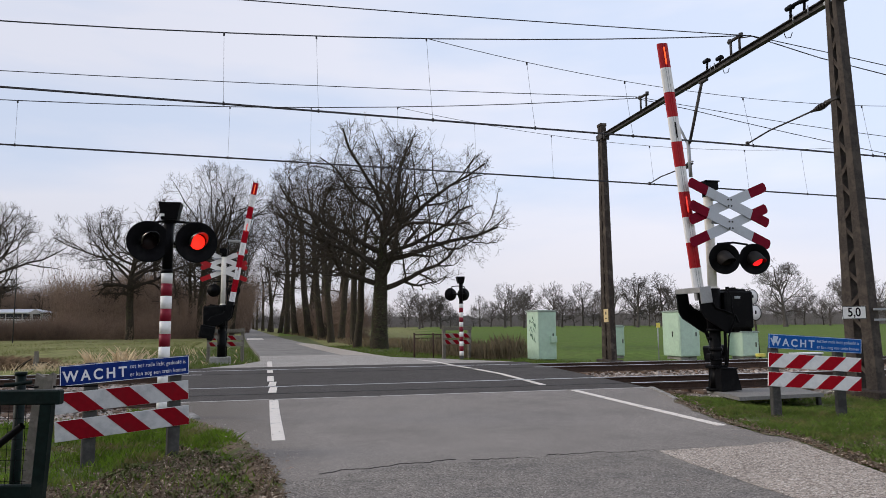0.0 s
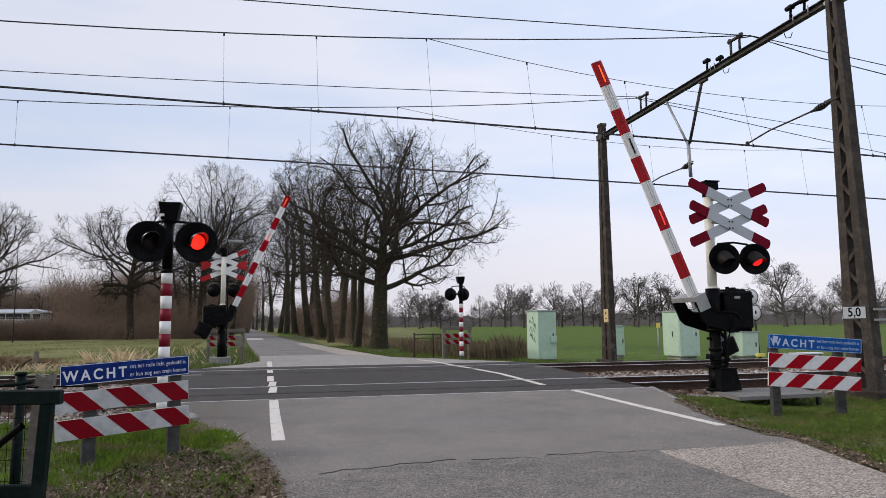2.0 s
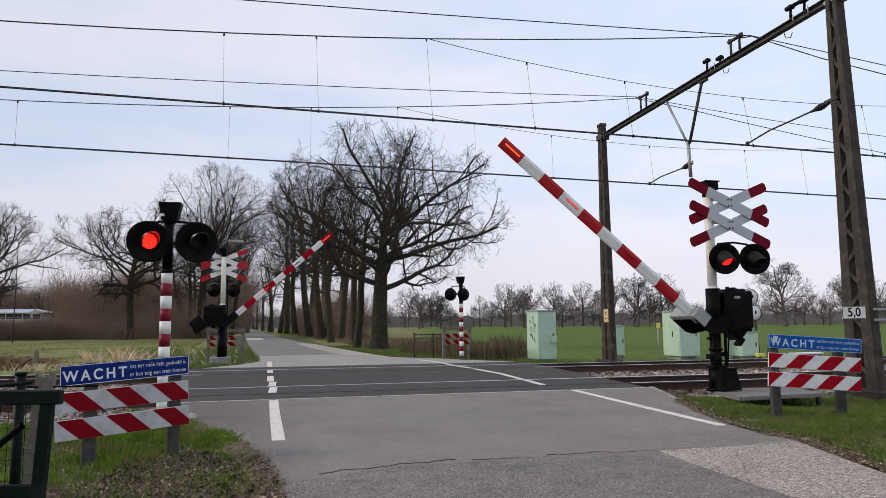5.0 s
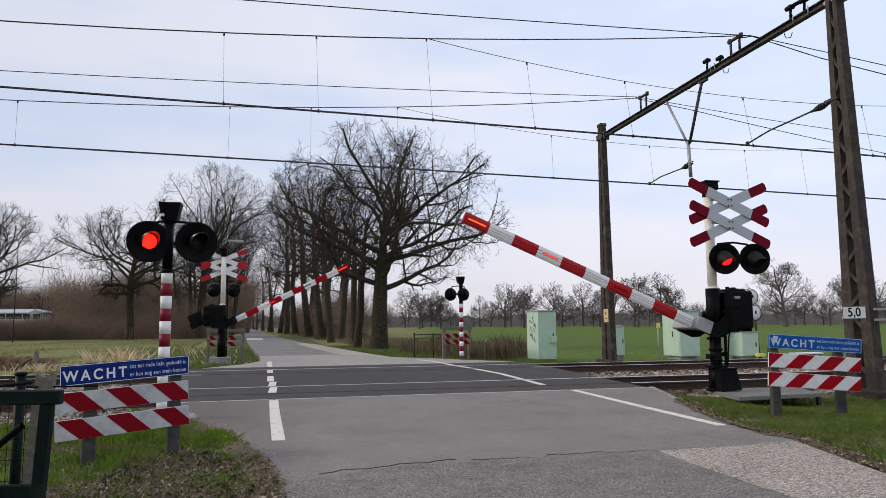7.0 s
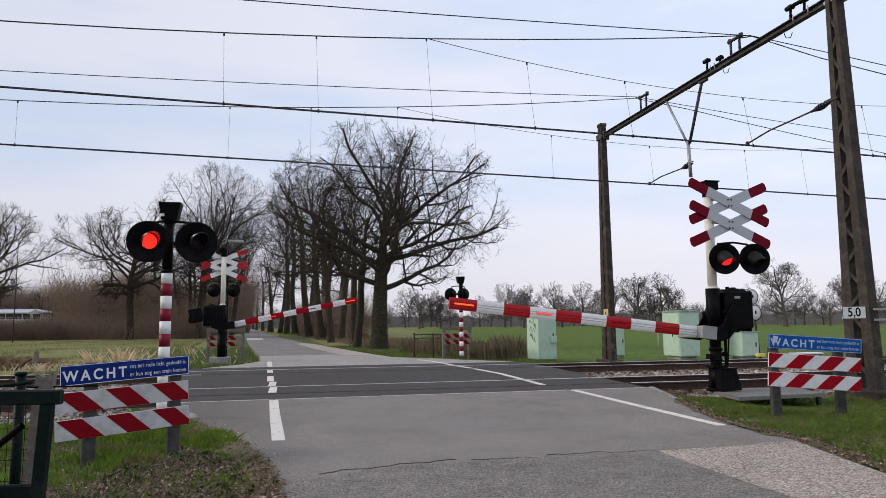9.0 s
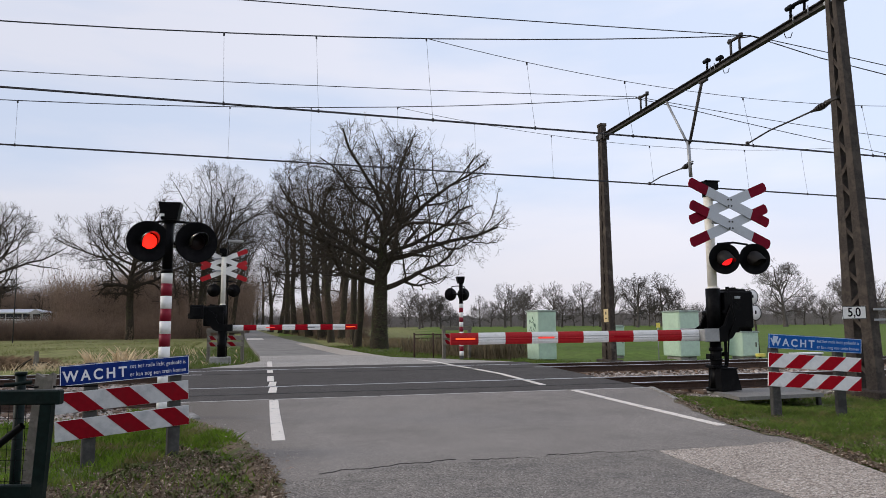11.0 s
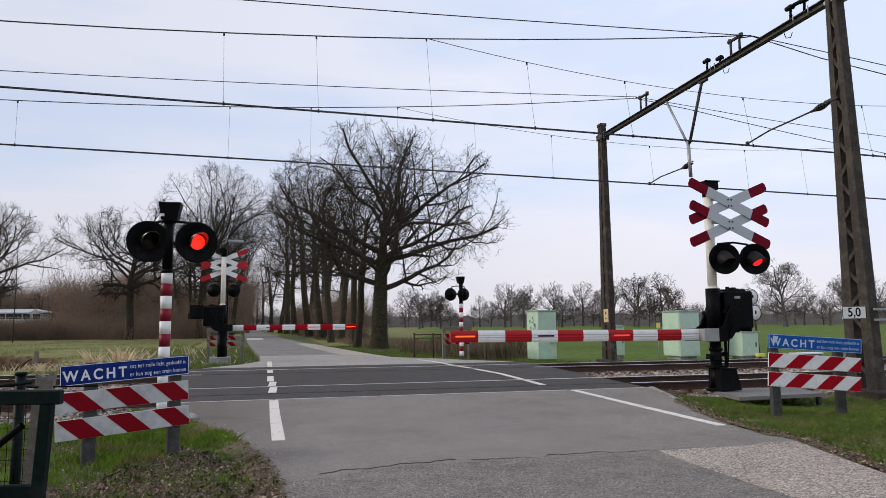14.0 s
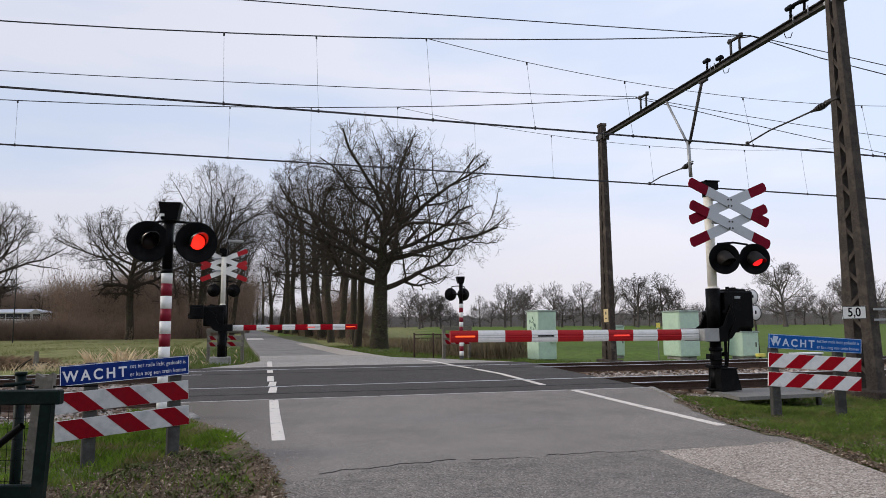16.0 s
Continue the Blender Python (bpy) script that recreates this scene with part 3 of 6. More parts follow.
part("give_way_mark", Shape().slab([(-2.75, 64), (-1.3, 64), (-1.6, 70), (-3.0, 70)], -0.05, 0.006), LINE, far_road, "faded white road mark")


def rail_shape(x0, x1):
    prof = [(-0.07, -0.17), (0.07, -0.17), (0.07, -0.155), (0.012, -0.14), (0.012, -0.05), (0.036, -0.035), (0.036, -0.004), (0.028, 0.002), (-0.028, 0.002), (-0.036, -0.004), (-0.036, -0.035), (-0.012, -0.05), (-0.012, -0.14), (-0.07, -0.155)]
    s = Shape()
    n = len(prof)
    vs = [(x, y, z) for x in (x0, x1) for y, z in prof]
    fs = [(i, (i + 1) % n, (i + 1) % n + n, i + n) for i in range(n)]
    s.add(vs, fs)
    for i in (6, 7, 8):
        s.slot[i] = 1
    return s


sleeper_mesh = Shape().box((0, 0, 0), (0.24, 2.5, 0.14), 0.015).mesh("sleeper", SLEEPER)
for cy in (13.95, 19.55):
    track = thing("railway_track", "rusty railway track with shiny rail heads on stone ballast", "railway track", pose(0, cy, 0), "parallel railway tracks")
    for dy in (-0.75, 0.75):
        for x0, x1 in ((-400, -1.9), (-1.9, 7.2), (7.2, 400)):
            # near rails on the deck: missing sky reflection painted as a dark head
            dull = dy < 0 and x0 == -1.9
            part("rail", rail_shape(x0, x1), (RUST, RAILTOP_UNLIT if dull else RAILTOP), track, "rusty rail with a polished head", pose(0, dy, 0))
    for k in range(-60, 100):
        x = k * 0.62
        if -2.6 < x < 7.9:
            continue
        ob = new("sleeper", sleeper_mesh)
        ob.parent = track
        ob.matrix_basis = pose(x, 0, -0.245)


def ballast_stones():
    r = random.Random(7)
    s = Shape()
    for k in range(11000):
        x = r.choice((r.uniform(7.4, 24), r.uniform(-12, -2.0), r.uniform(-12, -2.0)))
        y = r.uniform(11.75, 21.5) if x > 0 else r.uniform(10.3, 21.5)
        if any(abs(y - q) < 0.09 for q in RAILS):
            continue
        z = max(-0.235, ground_height(x, y)) + (0.05 if 15.3 < y < 18.2 else 0.0) * r.random()
        a = r.uniform(0.025, 0.065) if r.random() < 0.975 or x < 0 or abs(y - 16.7) > 1.2 else r.uniform(0.09, 0.17)
        vs = [Vector((a * r.uniform(0.6, 1.3), 0, 0)), Vector((-a * r.uniform(0.6, 1.3), 0, 0)), Vector((0, a * r.uniform(0.6, 1.2), 0)), Vector((0, -a * r.uniform(0.6, 1.2), 0)), Vector((0, 0, a * r.uniform(0.5, 0.9))), Vector((0, 0, -a * 0.6))]
        q = Euler((r.uniform(-0.5, 0.5), r.uniform(-0.5, 0.5), r.uniform(0, 6.28))).to_matrix()
        s.add([q @ v + Vector((x, y, z + a * 0.3)) for v in vs], [(0, 2, 4), (2, 1, 4), (1, 3, 4), (3, 0, 4), (2, 0, 5), (1, 2, 5), (3, 1, 5), (0, 3, 5)])
    return thing("ballast_stones", "loose brown and grey ballast stones between the rails", "ballast", kind="stuff", shape=s, material=STONE)


ballast_stones()


# ---------------------------------------------------------------- trees
def tree_shapes(seed, height, reach, trunk_r, bare, limbs, kids, spikes, tip, below=None, off=(0, 0), spike_len=0.45, wiggle=0.17, up=0.05, spread=1.0, stem_to=0.62, lumps=0.16, clumps=1.0, slim=1.0):
    """The trunk, and the bare crown of limbs, boughs and twigs, of a tree that stands at the origin. bare: the height of the clear trunk."""
    r, q_ = random.Random(seed), random.Random(seed + 900)
    below = below if below is not None else (height - bare) * 0.45
    centre = Vector((off[0], off[1], bare + below * 0.9))
    above = height - centre.z

    def fill(p):
        """How far out in the uneven crown a place lies: 1 at its edge."""
        q = p - centre
        q = Vector((q.x / reach, q.y / reach, q.z / (above if q.z > 0 else below)))
        ln = q.length
        if ln < 1e-6:
            return 0.0
        e = q / ln
        return ln / (1 + lumps * (noise.noise(e * 2.0 + Vector((seed, 0, 0))) + 0.6 * noise.noise(e * 4.6 + Vector((0, seed, 0)))))

    trunk, crown = Shape(), Shape()

    def spike(at, d, ln, w):
        o = d.orthogonal().normalized() * w
        q = d.cross(o)
        crown.add([at + o, at - o * 0.5 + q * 0.866, at - o * 0.5 - q * 0.866, at + d * ln], [(0, 1, 3), (1, 2, 3), (2, 0, 3)])

    def spray(at, d, ln, w):
        """A twig with two or three side shoots, bent a little."""
        spike(at, d, ln, w)
        for k in range(q_.choice((2, 2, 3))):
            f = q_.uniform(0.25, 0.8)
            e = (d + Vector((q_.gauss(0, 0.55), q_.gauss(0, 0.55), q_.gauss(0.08, 0.5)))).normalized()
            spike(at + d * ln * f, e, ln * q_.uniform(0.35, 0.7), w * 0.8)

    def bough(p, d, length, r0, level):
        segs = 6 if level == 1 else 5 if level == 2 else 4 if level == 3 else 3
        step = length / segs
        pts, radii, ways = [p.copy()], [r0], [d.copy()]
        bend = wiggle * (1.0 if level < 3 else 1.35)
        for i in range(segs):
            d = (d + Vector((r.gauss(0, bend), r.gauss(0, bend), r.gauss(0, bend) + up)) ).normalized()
            q = pts[-1] + d * step
            if i > 0 and fill(q) > 1.0 + 0.06 * r.random():
                break
            pts.append(q)
            radii.append(max(tip * 0.8, r0 * (1 - 0.72 * (i + 1) / segs)))
            ways.append(d.copy())
        crown.tube(pts, radii, 8 if r0 > 0.1 else 5 if r0 > 0.035 else 3)
        n = len(pts) - 1
        real = step * n
        if level <= len(kids):
            count = max(2, round(kids[level - 1] * (0.55 + 0.45 * real / length)))
            turn = r.uniform(0, 6.283)
            for k in range(count):
                t = 0.16 + 0.84 * (k + r.random() * 0.9) / count
                f = min(t, 0.999) * n
                i = int(f)
                at = pts[i].lerp(pts[i + 1], f - i)
                w = ways[i + 1]
                turn += 2.4 + r.gauss(0, 0.4)
                o = w.orthogonal().normalized()
                o = Matrix.Rotation(turn, 3, w) @ o
                a = radians(r.uniform(26, 62)) * (1.0 if t < 0.9 else 0.55)
                e = (w * math.cos(a) + o * math.sin(a)).normalized()
                rr = radii[i] + (radii[i + 1] - radii[i]) * (f - i)
                bough(at, e, length * r.uniform(0.40, 0.66) * (1.12 - 0.5 * t) * clumps, max(tip, rr * r.uniform(0.48, 0.72)), level + 1)
        else:
            for k in range(spikes):
                f = q_.random() * n * 0.999
                i = int(f)
                e = (ways[i + 1] + Vector((q_.gauss(0, 0.5), q_.gauss(0, 0.5), q_.gauss(0.12, 0.45)))).normalized()
                spray(pts[i].lerp(pts[i + 1], f - i), e, spike_len * q_.uniform(0.35, 1.0), tip)
            spray(pts[-1], ways[-1], spike_len * 0.7, tip)

    # the stem, which thins out inside the crown
    n = 14
    top = height * stem_to
    stem, rad, sway, drift = [], [], Vector((0, 0, 0)), Vector((0, 0, 0))
    for i in range(n + 1):
        t = i / n
        drift = drift * 0.75 + Vector((r.gauss(0, 0.05), r.gauss(0, 0.05), 0))
        sway = sway + drift * top / n * (0.4 + t)
        stem.append(Vector((sway.x + off[0] * 0.6 * t * t, sway.y + off[1] * 0.6 * t * t, top * t - (0.2 if i == 0 else 0))))
        z = top * t
        rad.append(trunk_r * (1.22 if i == 0 else 1.05 if i == 1 else (1 - 0.18 * min(1, z / bare)) * (1 - 0.72 * max(0, (z - bare) / (top - bare)) ** 1.2)))
    trunk.tube(stem, rad, 14)
    turn = r.uniform(0, 6.283)
    for k in range(limbs):
        t = (k + r.random() * 0.8) / limbs
        z = bare * 0.92 + (top - bare * 0.92) * t
        f = min(z / top, 0.999) * n
        i = int(f)
        at = stem[i].lerp(stem[i + 1], f - i)
        turn += 2.4 + r.gauss(0, 0.35)
        el = radians((12 + 58 * t + r.gauss(0, 8)) * spread)
        d = Vector((math.cos(turn) * math.cos(el), math.sin(turn) * math.cos(el), math.sin(el)))
        ln = 0.5
        while ln < height and fill(at + d * ln) < 1.0:
            ln += 0.3
        rr = rad[i] + (rad[i + 1] - rad[i]) * (f - i)
        bough(at, d, max(1.2, ln * r.uniform(0.9, 1.05)), min(rr * 0.8, trunk_r * slim * r.uniform(0.32, 0.50) * (1.1 - 0.35 * t)), 1)
    return trunk, crown


def make_tree(name, label, shapes, at, group="", mats=None, category="tree"):
    ob = thing(name, label, category, at, group)
    mats = mats or (BARK, TWIG)
    part("trunk", shapes[0], mats[0], ob)
    part("crown", shapes[1], mats[1], ob, "bare twiggy crown")
    return ob


OAK = "tall leafless oak with mossy bark beside the lane"
oak = make_tree("oak_tree", "large leafless oak with ivy on its trunk beside the lane", tree_shapes(42, 12.9, 6.9, 0.46, 3.4, 18, (8, 6, 4), 3, 0.0064, 3.7, off=(0.4, 0), spike_len=0.40, lumps=0.12, wiggle=0.25, stem_to=0.58, slim=0.78), pose(5.45, 38.0, -0.1), "lane trees")
broad = make_tree("oak_tree", "tall leafless oak with a broad fanning crown above the lane", tree_shapes(87, 18.2, 6.6, 0.36, 7.6, 15, (8, 6, 4), 1, 0.009, 4.6, off=(-1.1, 0), spike_len=0.5, lumps=0.10, wiggle=0.22, stem_to=0.60, slim=0.85, spread=0.8), pose(-5.6, 74.0, -0.1), "lane trees")
lane_variants = [tree_shapes(20 + k, 15.0 + k, 4.7, 0.30, 5.6, 9, (6, 4, 3), 0, 0.010, 3.8, spike_len=0.7, lumps=0.2, stem_to=0.68, wiggle=0.24, slim=0.72) for k in range(3)]
lane_row = [(4.45, 40.3, 0, 0.76), (5.1, 48.0, 1, 0.82), (4.0, 54.0, 2, 0.88), (5.3, 60.5, 0, 1.0), (4.0, 66.0, 1, 1.14), (4.9, 72.5, 2, 1.15), (3.4, 80, 0, 1.32), (3.9, 89, 1, 1.3), (2.3, 99, 2, 1.38), (1.2, 112, 1, 1.42), (0.2, 126, 2, 1.3), (-1.4, 142, 0, 1.3),
            (7.0, 84, 0, 0.95), (6.2, 96, 1, 1.0),
            (-8.6, 80, 1, 1.02), (-30, 140, 0, 0.72), (-36, 150, 1, 0.70), (-40.5, 138, 2, 0.55), (-46, 152, 0, 0.66), (-52, 146, 1, 0.62), (-27.5, 122, 2, 0.60), (-33, 158, 2, 0.78), (-9.0, 91, 0, 1.1), (-8.0, 100, 1, 1.1), (-9.6, 116, 2, 1.2), (-10.2, 132, 0, 1.2),
            (-10.4, 84, 2, 0.9), (-14, 145, 1, 1.1), (-12.5, 108, 1, 0.95), (-16, 120, 2, 0.95), (-20, 135, 0, 0.9), (-24, 128, 1, 0.85),
            (-9.5, 150, 2, 1.25), (-2.2, 160, 1, 1.05), (-10.5, 170, 0, 1.3), (-4.0, 185, 2, 1.3), (-9.0, 195, 1, 1.3), (-13.5, 205, 1, 1.1), (-6.5, 215, 0, 1.1), (-8.3, 240, 2, 1.1), (-5.9, 92, 1, 1.05), (-7.6, 124, 2, 1.2), (-13.2, 86, 0, 0.72)]
made = {}
for k, (x, y, v, sc) in enumerate(lane_row):
    m = Matrix.Translation((x, y, -0.1)) @ Matrix.Rotation(0.085 * math.sin(k * 2.7 + 0.6), 4, "Y") @ Matrix.Rotation(k * 1.9, 4, "Z") @ Matrix.Rotation(0.03 * math.sin(k * 1.3), 4, "X")
    if v not in made:
        made[v] = make_tree("lane_tree", OAK, lane_variants[v], m, "lane trees")
        ob = made[v]
    else:
        ob = copy_thing(made[v], m)
    ob.scale = (sc, sc, sc)

field_shapes = tree_shapes(41, 13.4, 7.8, 0.38, 4.6, 15, (7, 6, 3), 2, 0.011, 3.4, spike_len=0.6, spread=0.82, lumps=0.2, wiggle=0.23)
ft = make_tree("field_tree", "spreading leafless tree at the meadow's edge", field_shapes, pose(-15.2, 77.7, -0.1), "meadow trees")
ft.scale = (1.07, 1.07, 1.07)
ft2 = copy_thing(ft, pose(-27.2, 73.0, -0.1, 0, 0, 100))
ft2.scale = (0.98, 0.98, 0.98)

# the far row across the fields
far_variants = [tree_shapes(60 + k, 15, 4.8 + 0.9 * (k % 2), 0.40, 2.6, 11, (7, 4), 5, 0.020, 4.6, spike_len=1.1, lumps=0.2) for k in range(4)]
far_made = {}
rf = random.Random(9)
for k in range(84):
    a = radians(13.5 - 34 + 70 * (k + rf.random()) / 84)
    dist = rf.uniform(235, 330)
    x, y = math.sin(a) * dist, math.cos(a) * dist
    sc = rf.choice((0.45, 0.6, 0.7, 0.85, 1.05, 1.25))
    v = k % 4
    m = Matrix.Translation((x, y, -0.1)) @ Matrix.Rotation(rf.uniform(0, 6.28), 4, "Z")
    if v in far_made:
        ob = copy_thing(far_made[v], m)
    else:
        ob = far_made[v] = make_tree("distant_tree", "leafless tree in the far row across the fields, haze in its colour", far_variants[v], m, "distant trees", (TWIG_HAZED, TWIG_HAZED))
    ob.scale = (sc, sc, sc)

# a few wide trees that stand before the row
wide = tree_shapes(71, 15.0, 7.4, 0.50, 2.8, 10, (7, 5, 3), 3, 0.018, 4.4, spike_len=1.0, lumps=0.25)
wide_tree = None
for ang, dist, sc, turn_ in ((29.3, 205, 0.98, 0.3), (40.0, 200, 1.12, 2.0), (37.0, 230, 0.8, 4.0), (20.2, 215, 0.72, 1.0), (23.3, 225, 0.70, 5.0), (13.3, 190, 0.62, 2.6), (11.5, 195, 0.58, 0.9), (26.6, 230, 0.82, 3.3), (44.6, 220, 0.9, 1.6), (31.6, 240, 0.9, 5.4)):
    m = Matrix.Translation((math.sin(radians(ang)) * dist, math.cos(radians(ang)) * dist, -0.1)) @ Matrix.Rotation(turn_, 4, "Z")
    if wide_tree:
        ob = copy_thing(wide_tree, m)
    else:
        ob = wide_tree = make_tree("field_oak", "wide leafless oak standing in the far field", wide, m, "field oaks", (TWIG_HAZED, TWIG_HAZED))
    ob.scale = (sc, sc, sc)


def sticks(seed, count, place, height, radius, lean=0.25):
    """Upright thin stems, for scrub and hedges that nobody could count."""
    r = random.Random(seed)
    s = Shape()
    for _ in range(count):
        x, y, k = place(r)
        h = height * k * r.uniform(0.45, 1.0)
        d = Vector((r.gauss(0, lean), r.gauss(0, lean), 1)).normalized()
        p = Vector((x, y, -0.15))
        mid = p + d * h * 0.5
        tip = mid + (d + Vector((r.gauss(0, lean), r.gauss(0, lean), 0))).normalized() * h * 0.5
        s.tube([p, mid, tip], [radius, radius * 0.8, radius * 0.35], 3)
        for _k in range(2):
            e = (d + Vector((r.gauss(0, 0.6), r.gauss(0, 0.6), 0.2))).normalized()
            s.tube([mid.lerp(tip, r.random() * 0.6), mid + e * h * 0.4], [radius * 0.6, radius * 0.3], 3)
    return s


def left_scrub(r):
    x = r.uniform(-62, -6.5)
    k = 0.72 + 0.55 * noise.noise(Vector((x * 0.15, 3, 0))) + 0.35 * noise.noise(Vector((x * 0.7, 1, 0)))
    k *= (0.55 + 0.75 * r.random() ** 2)
    k *= 0.40 + 0.5 * min(1.0, max(0.0, (x + 25.0) / 8.0))
    return x, 81 + r.uniform(-2, 9) + (x + 30) * -0.05, k


thing("scrub_thicket", "dense brown leafless scrub along the meadow", "bushes", kind="stuff", shape=sticks(3, 17000, left_scrub, 6.6, 0.010, 0.48), material=SCRUB)


def far_hedge(r):
    a = radians(13.5 - 36 + 74 * r.random())
    dist = r.uniform(300, 345)
    k = 0.8 + 0.6 * noise.noise(Vector((a * 20, 7, 0)))
    return math.sin(a) * dist, math.cos(a) * dist, k


thing("distant_woods", "grey-brown woods along the horizon, haze in their colour", "woods", kind="stuff", shape=sticks(5, 7500, far_hedge, 12.5, 0.055), material=SCRUB_HAZED)


def ridge():
    s = Shape()
    top, bot = [], []
    for k in range(200):
        a = radians(13.5 - 60 + 120 * k / 199)
        d = 430
        h = 6.2 + 1.6 * noise.noise(Vector((k * 0.35, 0, 0))) + 1.5 * noise.noise(Vector((k * 1.3, 0, 3)))
        bot.append((math.sin(a) * d, math.cos(a) * d, -1))
        top.append((math.sin(a) * d, math.cos(a) * d, h))
    n = len(top)
    s.add(bot + top, [(i, i + 1, n + i + 1, n + i) for i in range(n - 1)])
    return s


thing("backdrop", "line of distant woodland, haze in its colour", "woods", kind="structure", shape=ridge(), material=SCRUB_HAZED)


# ---------------------------------------------------------------- level crossing signals
FLASHERS = []          # (lens, first or second phase, pose when lit, axis)


def signal_lamp(parent, at, phase=None, droop=0.0, swing=0.0, glow=LAMP_RED, depth=0.30, wide=1.0):
    """A round black backboard with lamp bowl, hood and a lens that turns its lit face to the front. It faces -y."""
    lamp = part("signal_lamp", Shape().lathe([(0.0, 0.0), (0.12, 0.0), (0.13, -0.012), (0.27, -0.004), (0.288, -0.012), (0.29, 0.0), (0.288, 0.012), (0.2, 0.03), (0.15, 0.12), (0.08, 0.17), (0.0, 0.175)], 40), BLACK, parent, "round black backboard with a hooded lamp", at)
    hood = Shape()
    n = 22
    rings = []
    for shell in (0.122 * wide, 0.116 * wide):
        for end in (0, 1):
            ring = []
            for k in range(n + 1):
                a = radians(-28 + swing + 236 * k / n)
                reach = depth * (0.30 + 0.70 * math.sin(math.pi * k / n)) * end
                rr = shell * (1 - 0.10 * end)
                ring.append(Vector((rr * math.cos(a), -0.012 - reach, rr * math.sin(a) - droop * reach)))
            rings.append(ring)
    m = n + 1
    hood.add([v for ring in rings for v in ring], [(i, i + 1, m + i + 1, m + i) for i in range(n)] + [(2 * m + i, 2 * m + i + 1, 3 * m + i + 1, 3 * m + i) for i in range(n)] + [(m + i, m + i + 1, 3 * m + i + 1, 3 * m + i) for i in range(n)], True)
    part("hood", hood, HOOD_MATT if droop else HOOD, lamp, "black lamp hood")
    part("lens_glass", Shape().lathe([(0.0, -0.030), (0.05 * wide, -0.027), (0.09 * wide, -0.018), (0.112 * wide, -0.006)], 28), LENS_DARK, lamp, "dark red glass")
    lens = Shape()
    lens.lathe([(0.0, -0.012), (0.05 * wide, -0.010), (0.09 * wide, -0.005), (0.105 * wide, 0.0)], 28, slot=0)
    lens.lathe([(0.0, 0.004), (0.105 * wide, 0.002)], 28, slot=1)
    spot = part("lens", lens, (glow, BLACK_MATT), lamp, "red signal lens", pose(0, 0.03, 0))
    if phase is not None:
        FLASHERS.append((spot, phase, (0, -0.036, 0), "flap"))
    return lamp


def striped_post(parent, base_z, top_z, first, size, r=0.075):
    """White and red sleeves from the top down."""
    z, white = top_z, first
    while z - size > base_z:
        part("post_sleeve", Shape().rod((0, 0, z - size), (0, 0, z), r, n=20), WHITE if white else RED_POST, parent)
        z -= size
        white = not white
    part("post_foot", Shape().rod((0, 0, base_z - 0.15), (0, 0, z), r * 1.02, n=20), GREY_POST, parent, "dark post foot")


def warning_post(at, left_dx, right_dx, lamp_z, turn, phases, label, lamp_y=-0.14, stripe=0.175):
    """A red and white post with two flashing lamps and a bell box on top."""
    ob = thing("warning_light_post", label, "warning light", at, "warning light posts")
    striped_post(ob, 0.0, 2.02, True, stripe)
    part("upper_post", Shape().rod((0, 0, 2.02), (0, 0, 2.76), 0.07, n=18).rod((0, 0, 1.99), (0, 0, 2.05), 0.079, n=18), BLACK, ob, "black upper post")
    bell = Shape()
    bell.add([(-0.09, -0.10, 2.74), (0.12, -0.10, 2.74), (0.12, 0.10, 2.74), (-0.09, 0.10, 2.74), (-0.125, -0.13, 2.97), (0.165, -0.13, 2.97), (0.165, 0.13, 2.97), (-0.125, 0.13, 2.97)], [(0, 1, 2, 3), (7, 6, 5, 4), (0, 4, 5, 1), (1, 5, 6, 2), (2, 6, 7, 3), (3, 7, 4, 0)])
    bell.box((0.02, 0, 2.975), (0.305, 0.275, 0.02), 0.005)
    bell.rod((0, 0, 2.70), (0, 0, 2.77), 0.085, n=16)
    box = part("bell_box", bell, BLACK, ob, "black bell housing")
    part("type_plate", Shape().box((-0.075, -0.125, 2.80), (0.06, 0.012, 0.035), 0.002), WHITE, box, "small white plate")
    arm = Shape().tube([(left_dx, 0.02, lamp_z + 0.27), (left_dx * 0.5, 0, lamp_z + 0.30), (0, 0, lamp_z + 0.30), (right_dx * 0.5, 0, lamp_z + 0.30), (right_dx, 0.02, lamp_z + 0.27)], 0.018, 8)
    arm.tube([(left_dx, 0.02, lamp_z), (0, 0.03, lamp_z), (right_dx, 0.02, lamp_z)], 0.03, 8)
    arm.rod((left_dx, 0.02, lamp_z), (left_dx, 0.02, lamp_z + 0.28), 0.015, n=8).rod((right_dx, 0.02, lamp_z), (right_dx, 0.02, lamp_z + 0.28), 0.015, n=8)
    part("lamp_bracket", arm, BLACK, ob, "black lamp bracket")
    for dx, ph in ((left_dx, phases[0]), (right_dx, phases[1])):
        lamp = signal_lamp(ob, pose(dx, lamp_y, lamp_z, 0, 0, turn), ph)
        if ph is None:
            lamp.scale = (0.82, 0.82, 0.82)
    return ob


warning_post(pose(-1.54, 10.2, 0), -0.235, 0.395, 2.42, 21, (0, 1), "red and white post with two red flashing lamps")
warning_post(pose(6.5, 24.3, 0, 0, 0, 180), -0.13, 0.36, 2.34, 10, (None, None), "red and white post with black lamps turned away")


